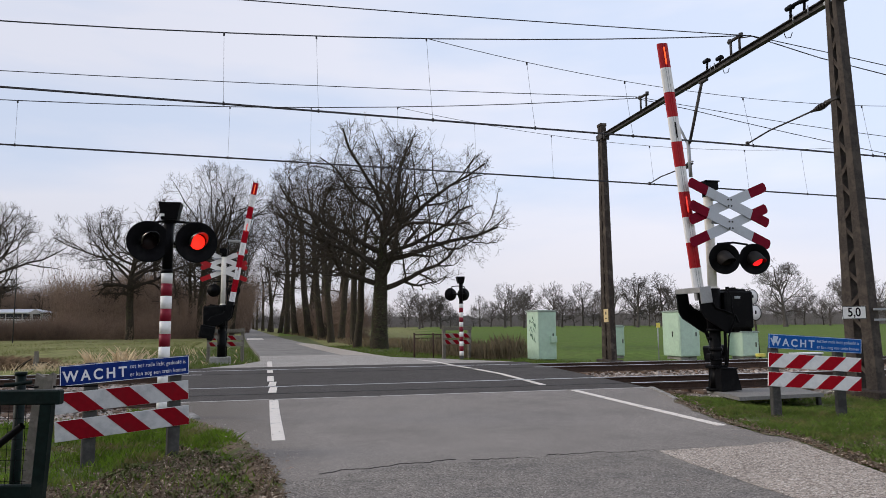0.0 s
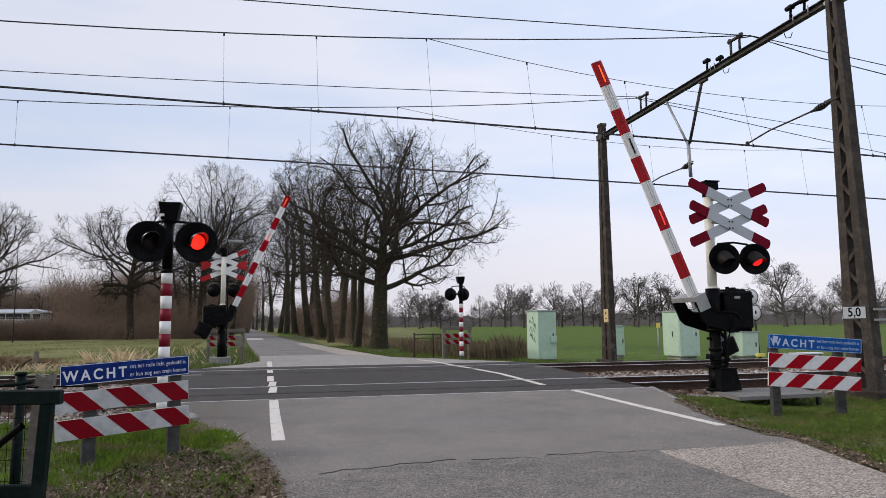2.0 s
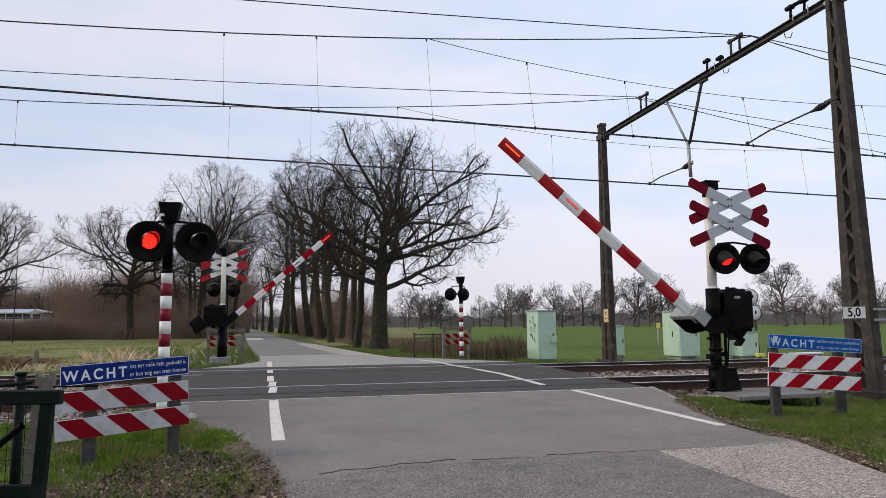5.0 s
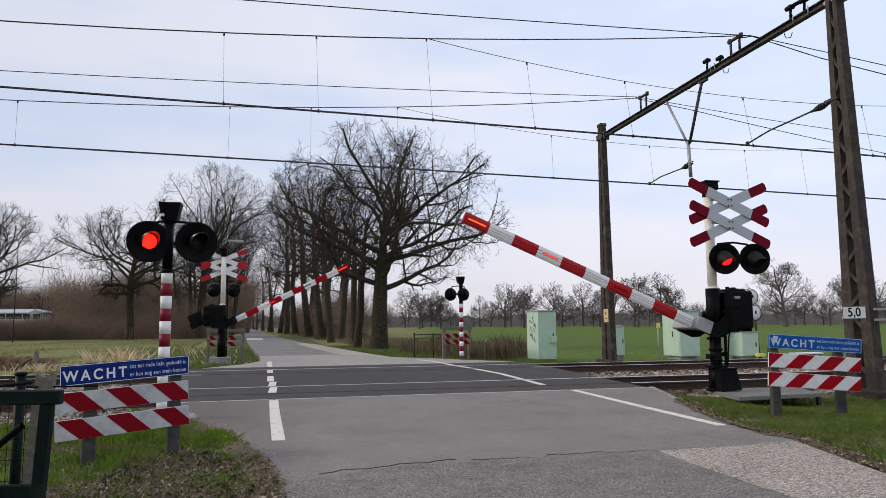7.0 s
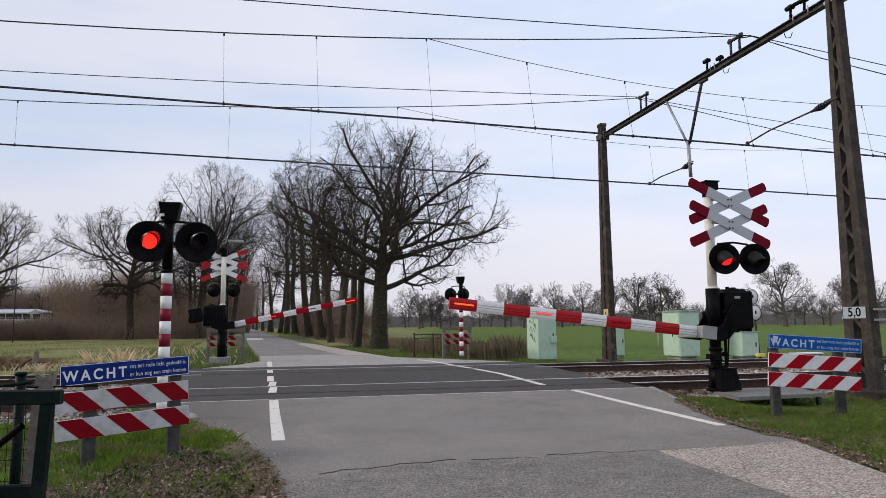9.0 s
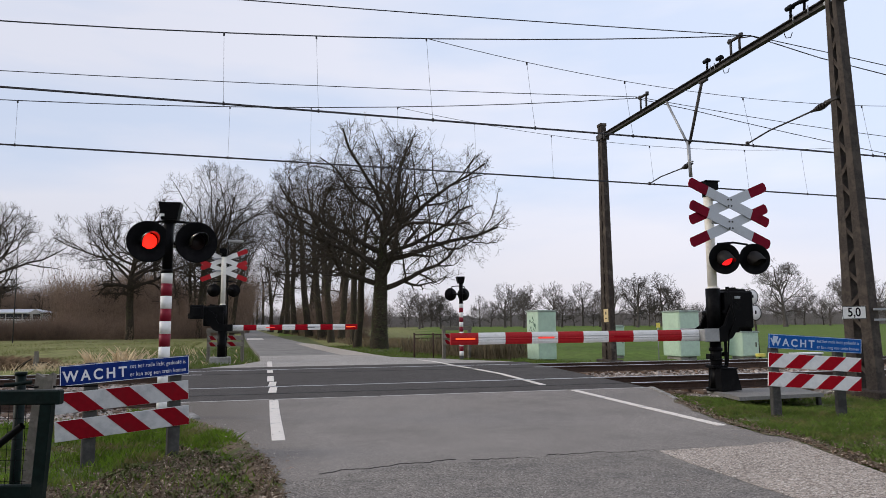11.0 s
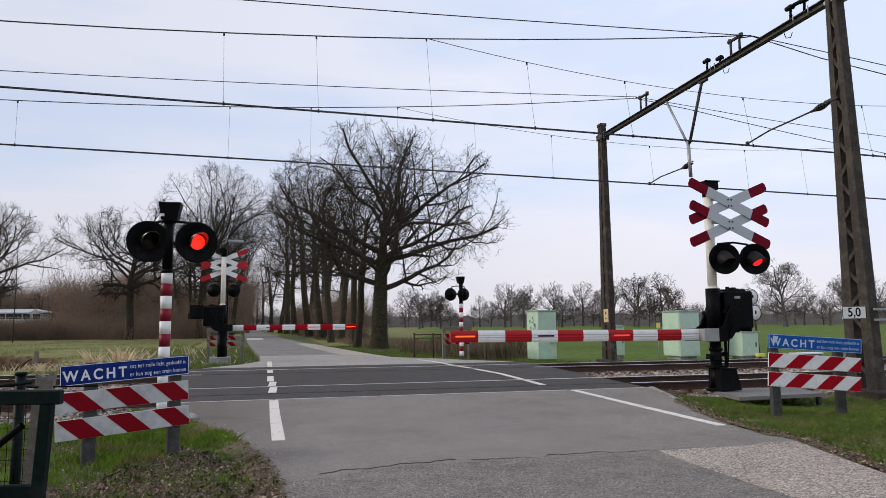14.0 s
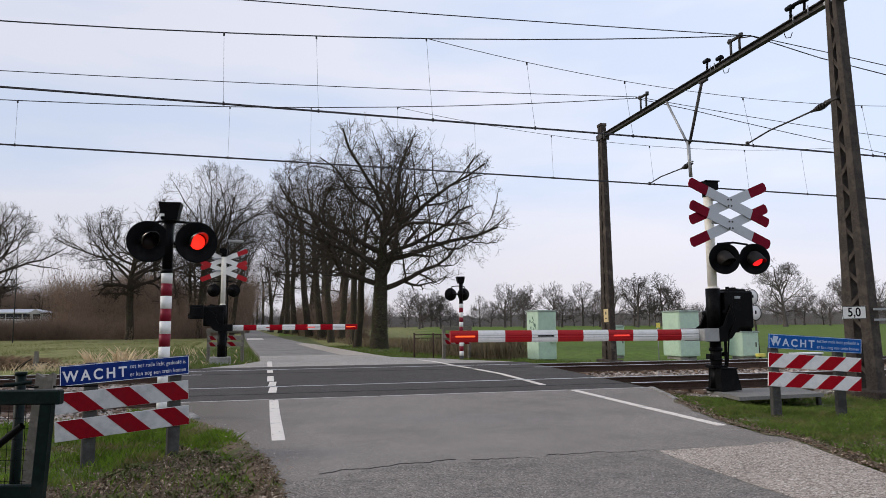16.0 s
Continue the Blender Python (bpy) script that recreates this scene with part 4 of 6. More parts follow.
def cross_plank(parent, m, length, back=False):
    """One board of a warning cross, red at both ends."""
    w, red = (0.165, 0.37) if back else (0.185, 0.42)
    h = length / 2
    mid = Shape().prism([(-h + red, -w / 2), (h - red, -w / 2), (h - red, w / 2), (-h + red, w / 2)], 0.022, m)
    board = part("cross_board", mid, WHITE if back else CROSS_WHITE_SHADED, parent, "white cross board with red ends")
    for sg in (-1, 1):
        o = [(sg * (h - red), -w / 2), (sg * (h - 0.03), -w / 2), (sg * h, -w / 2 + 0.045), (sg * h, w / 2 - 0.045), (sg * (h - 0.03), w / 2), (sg * (h - red), w / 2)]
        part("red_tip", Shape().prism(o if sg > 0 else o[::-1], 0.022, m), RED if back else CROSS_RED_SHADED, board)
    return board


def double_cross(parent, x, y, z, half, turn, back=False):
    """Two crosses one above the other, facing -y."""
    base = pose(x, y, z, 0, 0, turn)
    for dz in (half, -half):
        for k, tilt in enumerate((22.5, -22.5)):
            cross_plank(parent, base @ pose(0, 0.026 * k, dz, 0, tilt, 0), 1.72 if back else 1.90, back)
        bolts = Shape()
        for bx in (-0.035, 0.035):
            for bz in (-0.06, 0.06):
                bolts.rod(base @ Vector((bx, 0.01, dz + bz)), base @ Vector((bx, -0.012, dz + bz)), 0.017, n=10)
        part("cross_bolts", bolts, GREY_POST, parent, "dark bolts")


def boom_lamp(boom, x, z, y, phase, lit, dark, length=0.34):
    """A bar lamp let into the boom's face; the lit bar draws back behind the face while it is off."""
    if phase is not None:
        part("lamp_slot", Shape().box((x, y + 0.002, z), (length, 0.006, 0.026), 0.002), dark, boom, "dark lamp slot")
    ob = part("boom_light", Shape().box((0, 0, 0), (length, 0.012, 0.028), 0.004), lit, boom, "bar lamp on the boom", pose(x, y, z))
    if phase is not None:
        FLASHERS.append((ob, phase, (x, y, z), "slide"))


def barrier(at, phases, label, side, boom_phases, face, px, pz, o, start, end):
    """A barrier drive with post, warning cross, lamps and a lifting boom. side: -1 for a boom towards -x; face: -1 if its signals face -y."""
    ob = thing("crossing_barrier", label, "barrier", at, "crossing barriers")
    w_ = 0.102
    col = Shape().rod((0, 0, 0.0), (0, 0, 1.10), w_, n=20).rod((0, 0, 0.72), (0, 0, 0.78), w_ + 0.02, n=20).rod((0, 0, 0.55), (0, 0, 0.58), w_ + 0.014, n=20).rod((0, 0, 1.10), (0, 0, 1.87), 0.132, n=20).rod((0, 0, 1.08), (0, 0, 1.13), 0.15, n=20)
    col.rod((0, 0, 0), (0, 0, 0.05), 0.2, n=20).rod((0, 0, 0.05), (0, 0, 0.42), 0.13, 0.10, n=20).box((0, 0.0, 0.44), (0.30, 0.26, 0.05), 0.01)
    if face > 0:
        col.rod((0, 0, 0.0), (0, 0, 0.95), 0.15, n=20)
    part("drive_column", col, BLACK, ob, "black steel drive column")
    part("post", Shape().rod((0, 0, 1.86), (0, 0, 3.72), 0.085, n=20).rod((0, 0, 3.22), (0, 0, 3.26), 0.095, n=20).rod((0, 0, 2.93), (0, 0, 2.97), 0.095, n=20).rod((0, 0, 1.85), (0, 0, 1.90), 0.105, n=20), CREAM, ob, "cream-white painted post")
    part("bell_box", Shape().box((-side * 0.02, 0, 3.80), (0.26, 0.26, 0.15), 0.01).box((-side * 0.02, 0, 3.885), (0.30, 0.30, 0.02), 0.004).rod((0, 0, 3.60), (0, 0, 3.73), 0.10, n=18), BLACK, ob, "black bell housing")
    hx = 0.43 if face < 0 else -0.29
    house = Shape().box((hx, 0.05, 1.475), (0.60 if face < 0 else 0.70, 0.46, 0.70), 0.035)
    house.box((hx - 0.02, 0.05, 1.835), (0.40, 0.36, 0.045), 0.02).rod((hx - 0.12, 0.0, 1.84), (hx - 0.12, 0.0, 1.905), 0.035, n=12).box((hx - 0.02, 0.0, 1.865), (0.10, 0.12, 0.05), 0.015)
    house.box((hx + 0.27, 0.05, 1.11), (0.06, 0.30, 0.08), 0.01).box((hx, 0.05, 1.10), (0.16, 0.22, 0.08), 0.02)
    drive = part("drive_housing", house, BLACK, ob, "black barrier drive housing")
    part("type_plate", Shape().box((hx - 0.05, face * 0.19 + 0.05 + face * 0.045, 1.70), (0.12, 0.012, 0.045), 0.002), ZINC, drive, "small metal plate")
    ribs = Shape()
    for zz in (1.30, 1.62):
        ribs.box((hx, face * 0.185 + 0.05, zz), (0.50, 0.02, 0.018), 0.004)
    for xx in (-0.27, 0.27):
        ribs.rod((hx + xx, face * 0.19 + 0.05, 1.24), (hx + xx, face * 0.19 + 0.05, 1.36), 0.014, n=8).rod((hx + xx, face * 0.19 + 0.05, 1.58), (hx + xx, face * 0.19 + 0.05, 1.70), 0.014, n=8)
    part("housing_ribs", ribs, BLACK_MATT, drive)
    low = Shape()
    low.add([(0.0, -0.20, 0.02), (0.42, -0.20, 0.02), (0.42, 0.20, 0.02), (0.0, 0.20, 0.02), (0.02, -0.18, 0.40), (0.34, -0.18, 0.40), (0.34, 0.18, 0.40), (0.02, 0.18, 0.40)], [(0, 3, 2, 1), (4, 5, 6, 7), (0, 1, 5, 4), (1, 2, 6, 5), (2, 3, 7, 6), (3, 0, 4, 7)])
    low.box((0.2, 0, 0.41), (0.34, 0.40, 0.02), 0.004)
    if face < 0:
        part("base_box", low, BLACK, ob, "black sloped base box", pose(-0.10, -0.06, 0))
    part("conduit", Shape().tube([(0.13, face * 0.10, 0.42), (0.135, face * 0.11, 0.8), (0.13, face * 0.12, 1.15)], 0.028, 8), BLACK, ob, "black conduit")
    for bc, bs in (((-0.12, 0.02, 0.62), (0.07, 0.14, 0.10)), ((0.15, face * 0.06, 0.66), (0.07, 0.12, 0.08)), ((-0.11, 0.02, 0.95), (0.06, 0.10, 0.05))):
        part("clamp_box", Shape().box(bc, bs, 0.012), BLACK, ob, "black clamp box")

    cable = Shape().tube([(-side * 0.14, face * 0.2, 1.86), (-side * 0.2, face * 0.28, 1.7), (-side * 0.18, face * 0.28, 1.5), (-side * 0.24, face * 0.27, 1.3), (-side * 0.15, face * 0.2, 1.0), (-side * 0.13, face * 0.15, 0.45)], 0.014, 6)
    part("cable", cable, BLACK_MATT, ob, "black cable")
    tc = 4 if face < 0 else 0
    double_cross(ob, 0.37 if face < 0 else 0, face * 0.13, 3.27 if face < 0 else 3.31, 0.21, tc, face > 0)
    for z in (3.10, 3.54):
        part("cross_bracket", Shape().box((-side * 0.2, face * 0.09, z), (0.42, 0.03, 0.05)), ZINC, ob, "metal bracket")
    # lamps
    l1, l2 = (0.10, 0.74) if face < 0 else (-0.34, 0.34)
    br = Shape().tube([(l1, face * 0.08, 2.70), ((l1 + l2) / 2, face * 0.10, 2.73), (l2, face * 0.08, 2.70)], 0.02, 8).rod((0, 0, 2.45), (l2, face * 0.06, 2.45), 0.028, n=8)
    part("lamp_bracket", br, BLACK, ob, "black lamp bracket")
    if face < 0:
        for dx, ph in ((l1, phases[0]), (l2, phases[1])):
            signal_lamp(ob, pose(dx, -0.26, 2.41, 0, 0, -12), ph, 0.52, 12, LAMP_CRIMSON, 0.30, 1.24)
    else:
        for dx in (l1, l2):
            lamp = signal_lamp(ob, pose(dx, 0.26, 2.40, 0, 0, 180), None, 0.3)
            lamp.scale = (0.8, 0.8, 0.8)
    # the boom turns about its pivot
    frame_ = Shape()
    lower = [(-0.42, -0.535), (-0.07, -0.535), (0.06, -0.47), (0.16, -0.34), (0.30, -0.17), (0.38, -0.06)]
    upper = [(-0.42, -0.30), (-0.20, -0.295), (-0.10, -0.24), (-0.02, -0.05), (0.07, 0.13), (0.21, 0.18)]
    arms = (face * 0.18, -face * 0.55)
    for y in arms:
        pts = [(-side * x, z) for x, z in lower + upper[::-1]]
        frame_.prism(pts if side < 0 else pts[::-1], 0.045, pose(0, y - 0.02, 0))
        rim_ = [(-side * x, y + face * 0.03, z) for x, z in upper[1:]]
        frame_.tube(rim_, 0.018, 6)
    frame_.rod((0, arms[0], 0), (0, arms[1], 0), 0.05, n=14)
    boom = part("boom", frame_, BLACK, ob, "lifting boom with red and white sections")
    cx, cy, cz = (0.83, 0.78, 0.28) if face < 0 else (0.58, -0.70, 0.13)
    weight = Shape().box((-side * cx, cy, cz), (0.44 if face > 0 else 0.32, 0.36, 0.48 if face > 0 else 0.34), 0.025).box((-side * cx, cy, cz), (0.30, 0.40, 0.34 if face > 0 else 0.26), 0.02)
    weight.box((-side * (cx + 0.24), cy, cz - 0.13), (0.07, 0.2, 0.18), 0.02)
    if face < 0:
        for dz in (-0.10, 0.08):
            weight.rod((-side * 0.12, 0.57, dz * 0.6), (-side * cx, cy - 0.1, cz + dz), 0.035, n=10)
    part("counterweight", weight, BLACK, boom, "black counterweight box")
    mid_y, span = (arms[0] + arms[1]) / 2, abs(arms[0] - arms[1]) + 0.07
    strap = Shape().box((side * (start - 0.05), mid_y, -o), (0.10, span, 0.22), 0.008)
    for y in (arms[0] + face * 0.028, arms[1] - face * 0.028):
        strap.box((side * (start - 0.15), y, -o), (0.30, 0.022, 0.235), 0.006)
    strap.rod((side * (start - 0.16), arms[0] + face * 0.05, -o + 0.04), (side * (start - 0.16), arms[0], -o + 0.04), 0.014, n=8)
    strap.box((side * (start - 0.16), 0, -o), (0.16, 0.085, 0.17), 0.01)
    part("boom_bracket", strap, GREY_ALU if face < 0 else BLACK, boom, "metal boom bracket")
    n = 10
    secs = [start, start + 0.36] + [start + 0.36 + (end - start - 0.36) * (k + 1) / (n - 1) for k in range(n - 1)]
    for k in range(n):
        x0, x1 = side * secs[k], side * secs[k + 1]
        s = Shape()
        c = ((x0 + x1) / 2, 0, -o)
        ring = [(-0.030, 0.100), (-0.046, 0.060), (-0.050, 0.014), (-0.046, 0.006), (-0.046, -0.006), (-0.050, -0.014), (-0.044, -0.062), (-0.022, -0.100), (0.022, -0.100), (0.044, -0.062), (0.050, 0.0), (0.046, 0.060), (0.030, 0.100)]
        m = len(ring)
        s.add([(x, y, -o + z) for x in (x0, x1) for y, z in ring], [(i, (i + 1) % m, m + (i + 1) % m, m + i) for i in range(m)] + [tuple(range(m)), tuple(reversed(range(m, 2 * m)))])
        # shadow in the grooves, painted as thin grey or deep red lines
        for dz in (0.022, -0.022):
            s.box((c[0], -0.0505, c[2] + dz), (abs(x1 - x0), 0.004, 0.007), 0.001, slot=1)
        part("boom_section", s, ((WHITE, GREY_ALU) if k % 2 == 0 else (RED if face < 0 else RED_DEEP, RED_DEEP)), boom)
    fy = -0.054
    boom_lamp(boom, side * (end - 0.25), -o, fy, None, LAMP_ORANGE, RED)
    boom_lamp(boom, side * (end - 1.70), -o, fy, boom_phases[0], LAMP_DEEP, BLACK, 0.30)
    boom_lamp(boom, side * (end - 3.13), -o, fy, boom_phases[1], LAMP_DEEP, RED_DEEP, 0.30)
    return ob, boom, Vector((px, 0, pz))


_, near_boom, near_pivot = barrier(pose(7.85, 11.2, 0), (0, 1), "black crossing barrier with red and white boom and cross", -1, (0, 1), -1, 0.163, 1.427, 0.41, 0.515, 5.195)
_, far_boom, far_pivot = barrier(pose(-1.96, 25.6, 0.12), (None, None), "black far crossing barrier seen from behind", 1, (1, 0), 1, -0.21, 1.477, 0.417, 0.58, 5.01)

# the far barrier's concrete foot, the near one's service platform
thing("concrete_footing", "weathered concrete footing under the barrier", "footing", pose(-2.0, 25.6, 0), shape=Shape().box((0, 0, -0.03), (0.70, 0.66, 0.38), 0.03), material=CONCRETE)
plat = thing("service_platform", "grey concrete service platform on short legs", "platform", pose(8.66, 10.75, 0))
part("deck", Shape().slab([(-0.88, 0.68), (-1.16, -0.62), (0.62, -0.50), (1.0, 0.68)], -0.06, 0.0), PLATFORM, plat)
for x, y in ((-0.30, -0.50), (0.58, -0.42), (0.9, 0.5), (-0.62, 0.5)):
    part("leg", Shape().box((x, y, -0.20), (0.07, 0.07, 0.31), 0.006), GREY_POST, plat)


# ---------------------------------------------------------------- striped boards with the warning sign
def warning_fence(a, b, za, zb, label, blue, letter, flip, posts, white, lap=(0.0, 0.0)):
    """Two striped boards and a blue sign on two posts, from a to b (x, y); za, zb: the sign's top edge."""
    a, b = Vector(a), Vector(b)
    length = (b - a).length
    turn = math.degrees(math.atan2((b - a).y, (b - a).x))
    tilt = math.degrees(math.atan2(zb - za, length))
    ob = thing("warning_fence", label, "road sign", pose(a.x, a.y, 0, 0, 0, turn), "striped warning fences")
    for t in posts:
        part("post", Shape().box((t * length, 0.06, 0.40), (0.115, 0.09, 1.02), 0.01), GREY_POST, ob, "grey plastic post")
    board = pose(0, 0, za, 0, -tilt, 0)
    for drop in (0.25, 0.50):
        # stripes slant; each is a separate foil field on the board
        back = part("board", Shape().box((length / 2 + (lap[0] + lap[1]) / 2, 0, -drop - 0.095), (length + lap[1] - lap[0], 0.02, 0.19), 0.004), white, ob, "white board with red slanting stripes", board)
        pitch, slope, h, band = 0.415, 0.19, 0.184, 0.21
        for k in range(-1, 5):
            x0 = lap[0] + k * pitch + (0.01 if flip else 0.22)
            quad = [(x0, 0), (x0 + band, 0), (x0 + band + slope, h), (x0 + slope, h)] if not flip else [(x0 + slope, 0), (x0 + slope + band, 0), (x0 + band, h), (x0, h)]
            # cut to the board's length
            poly = []
            for i in range(4):
                (ax, az), (bx_, bz) = quad[i], quad[(i + 1) % 4]
                poly.append((ax, az))
            for lim, keep in ((lap[0] + 0.004, 1), (length + lap[1] - 0.004, -1)):
                out = []
                for i in range(len(poly)):
                    p, q = poly[i], poly[(i + 1) % len(poly)]
                    ip, iq = (p[0] - lim) * keep >= 0, (q[0] - lim) * keep >= 0
                    if ip:
                        out.append(p)
                    if ip != iq:
                        f = (lim - p[0]) / (q[0] - p[0])
                        out.append((lim, p[1] + f * (q[1] - p[1])))
                poly = out
                if not poly:
                    break
            if len(poly) > 2:
                part("stripe", Shape().prism(poly, 0.004, pose(0, -0.0135, -drop - 0.187)), RED_SHADE if flip else RED_DEEP, back)
    sign = part("sign", Shape().box((length / 2, -0.005, -0.095), (length, 0.012, 0.19), 0.004), blue, ob, "blue sign with white lettering", board)
    rim = Shape()
    for z in (-0.006, -0.184):
        rim.box((length / 2, -0.012, z), (length - 0.01, 0.004, 0.005), 0.001)
    for x in (0.006, length - 0.006):
        rim.box((x, -0.012, -0.095), (0.005, 0.004, 0.176), 0.001)
    part("sign_rim", rim, letter, sign)
    words("word", "WACHT", 0.138, letter, sign, pose(0.022, -0.012, -0.150), "large white word", bold=0.0032, spacing=1.42, width=length * 0.475)
    words("line", "tot het rode licht gedoofd is", 0.058, letter, sign, pose(length * 0.52, -0.012, -0.078), "small white line of text", width=length * 0.45, spacing=1.12)
    words("line", "er kan nog een trein komen", 0.058, letter, sign, pose(length * 0.52, -0.012, -0.155), "small white line of text", width=length * 0.45, spacing=1.12)
    return ob, sign, length


# turned away from the sun: its shade is in the board colours
warning_fence((-1.97, 7.055), (-0.89, 7.465), 0.89, 0.955, "red and white striped boards under a dark blue sign", BLUE, LETTER, True, (0.24, 0.90), BOARD_SHADED, (-0.045, -0.012))
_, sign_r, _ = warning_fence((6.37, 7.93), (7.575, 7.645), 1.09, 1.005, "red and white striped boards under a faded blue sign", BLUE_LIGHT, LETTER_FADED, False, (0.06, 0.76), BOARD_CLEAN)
part("sticker", Shape().prism([(0.055, -0.105), (0.085, -0.115), (0.12, -0.06), (0.125, -0.03), (0.06, -0.022), (0.052, -0.055)], 0.002, pose(0, -0.0165, 0)), LETTER_FADED, sign_r, "pale scratched sticker")


# the same kind of boards beyond the tracks, seen from behind
def back_boards(at, width, label):
    ob = thing("board_fence", label, "barrier boards", at, "board fences beyond the tracks")
    for x in (-width / 2 + 0.08, width / 2 - 0.08):
        part("post", Shape().box((x, 0, 0.32), (0.12, 0.12, 1.40), 0.012), OLD_WOOD, ob)
    for z in (0.42, 0.66, 0.92):
        wood = z > 0.9
        back = part("board", Shape().box((0, -0.06, z), (width + (0.0 if wood else -0.1), 0.03, 0.13 if wood else 0.17), 0.006), OLD_WOOD if wood else BOARD_OLD, ob, "weathered wooden rail" if wood else "worn white board with red stripes")
        if not wood:
            for k in range(3):
                x0 = -width / 2 + 0.18 + k * 0.37
                part("stripe", Shape().prism([(x0, z - 0.08), (x0 + 0.20, z - 0.08), (x0 + 0.04, z + 0.08), (x0 - 0.16 if k else x0 - 0.09, z + 0.08)], 0.004, pose(0, -0.080, 0)), RED_SHADE, back)
    return ob


back_boards(pose(-1.95, 27.3, 0.14, 0, 0, -6), 1.40, "weathered striped boards on grey posts behind the far barrier")
back_boards(pose(6.50, 25.0, 0.16, 0, 0, 8), 1.20, "weathered striped boards on grey posts beside the field")
hand = thing("pipe_rail", "rusty metal rail on posts by the verge", "rail", pose(5.08, 26.0, -0.1))
part("pipe", Shape().tube([(0.0, 0, 0.95), (0.5, -0.08, 0.955), (1.15, -0.2, 0.95)], 0.022, 8), RUST, hand)
part("pipe", Shape().tube([(0.0, 0, 0.82), (0.5, -0.08, 0.82), (1.15, -0.2, 0.82)], 0.014, 8), RUST, hand)
for x, y, w in ((0.0, 0.0, 0.035), (0.72, -0.12, 0.032), (1.12, -0.2, 0.028)):
    part("post", Shape().rod((x, y, -0.1), (x, y, 1.0), w, n=8).rod((x, y, 1.0), (x, y, 1.02), w * 1.2, n=8), RUST, hand)


# ---------------------------------------------------------------- gate and fence in the foreground
gate = thing("field_gate", "dark green painted gate with wire mesh", "gate", pose(-1.22, 4.51, 0, 0, 0, 167))
part("top_rail", Shape().box((0.47, 0, 0.84), (0.90, 0.06, 0.085), 0.008), GREEN_PAINT, gate)
part("lower_rail", Shape().box((0.52, 0, 0.30), (0.80, 0.05, 0.08), 0.008), GREEN_PAINT, gate)
part("stile", Shape().box((0, 0, 0), (0.070, 0.06, 0.80), 0.008), GREEN_PAINT, gate, "", pose(0.122, 0.0, 0.40, 0, -3, 0))
part("brace", Shape().tube([(0.23, 0.02, 0.68), (0.42, 0.03, 0.52), (0.62, 0.03, 0.36)], 0.022, 8), BLACK, gate)
mesh_s = Shape()
for k in range(9):
    mesh_s.rod((0.22 + 0.05 * k, 0.01, 0.30), (0.22 + 0.05 * k, 0.01, 0.82), 0.0018, n=4)
    if k < 8:
        mesh_s.rod((0.2, 0.01, 0.36 + 0.06 * k), (0.8, 0.01, 0.36 + 0.06 * k), 0.0018, n=4)
part("wire_mesh", mesh_s, BLACK_MATT, gate, "thin dark wire mesh")
fp = thing("fence_post", "dark green steel fence post with a cap", "fence post", pose(-1.555, 4.80, 0), "fence posts by the gate")
part("shaft", Shape().rod((0, 0, -0.2), (0, 0, 0.96), 0.030, n=12).rod((0, 0, 0.955), (0, 0, 0.975), 0.035, n=12), GREEN_PAINT, fp)
part("clip", Shape().tube([(-0.07, -0.05, 0.90), (0, -0.06, 0.905), (0.08, -0.05, 0.915)], 0.012, 6), GREEN_PAINT, fp)
wp = thing("wooden_post", "grey weathered wooden post with split top", "fence post", pose(-1.56, 5.09, 0.02, 0, 4, 0), "fence posts by the gate")
part("stake", Shape().add([(-0.055, -0.05, -0.2), (0.055, -0.05, -0.2), (0.055, 0.05, -0.2), (-0.055, 0.05, -0.2), (-0.052, -0.045, 0.93), (0.0, -0.05, 0.905), (0.052, -0.045, 0.94), (0.05, 0.045, 0.92), (0.0, 0.05, 0.90), (-0.05, 0.045, 0.92)], [(0, 1, 6, 5, 4), (1, 2, 7, 6), (2, 3, 9, 8, 7), (3, 0, 4, 9), (4, 5, 8, 9), (5, 6, 7, 8)]), OLD_WOOD, wp)
part("fence_wire", Shape().tube([(-1.2, 0.3, 0.80), (-0.06, -0.06, 0.84), (0.3, 0.1, 0.85)], 0.006, 5), BLACK_MATT, wp)
wp2 = thing("wooden_post", "leaning grey wooden stake in the grass", "fence post", pose(-3.3, 8.9, 0, 0, 4, 0), "fence posts by the gate")
part("stake", Shape().rod((0, 0, -0.2), (0.0, 0, 0.86), 0.05, 0.042, n=8), OLD_WOOD, wp2)
part("fence_wire", Shape().tube([(-1.6, -0.4, 0.55), (-0.05, 0, 0.75), (0.9, -1.0, 0.70)], 0.006, 5), BLACK_MATT, wp2)

stump = thing("wooden_post", "short grey weathered post beyond the rails", "fence post", pose(-7.58, 24.6, ground_height(-7.58, 24.6), 0, 2, 0))
part("stake", Shape().tube([(0, 0, -0.2), (0.01, 0, 0.28), (0, 0, 0.58)], [0.085, 0.08, 0.07], 8), OLD_WOOD, stump)
snag = thing("fallen_branch", "bare crooked branch leaning on the post", "branch", pose(-7.66, 24.5, ground_height(-7.6, 24.5)))
part("limb", Shape().tube([(-0.55, 0, -0.02), (-0.32, 0, 0.10), (-0.16, 0, 0.24), (0.0, 0.02, 0.34)], [0.05, 0.045, 0.035, 0.02], 7), BARK, snag)
part("limb", Shape().tube([(0.20, 0, 0.24), (0.42, 0.0, 0.21), (0.62, 0, 0.08), (0.66, 0, -0.03)], [0.02, 0.028, 0.028, 0.02], 6), BARK, snag)


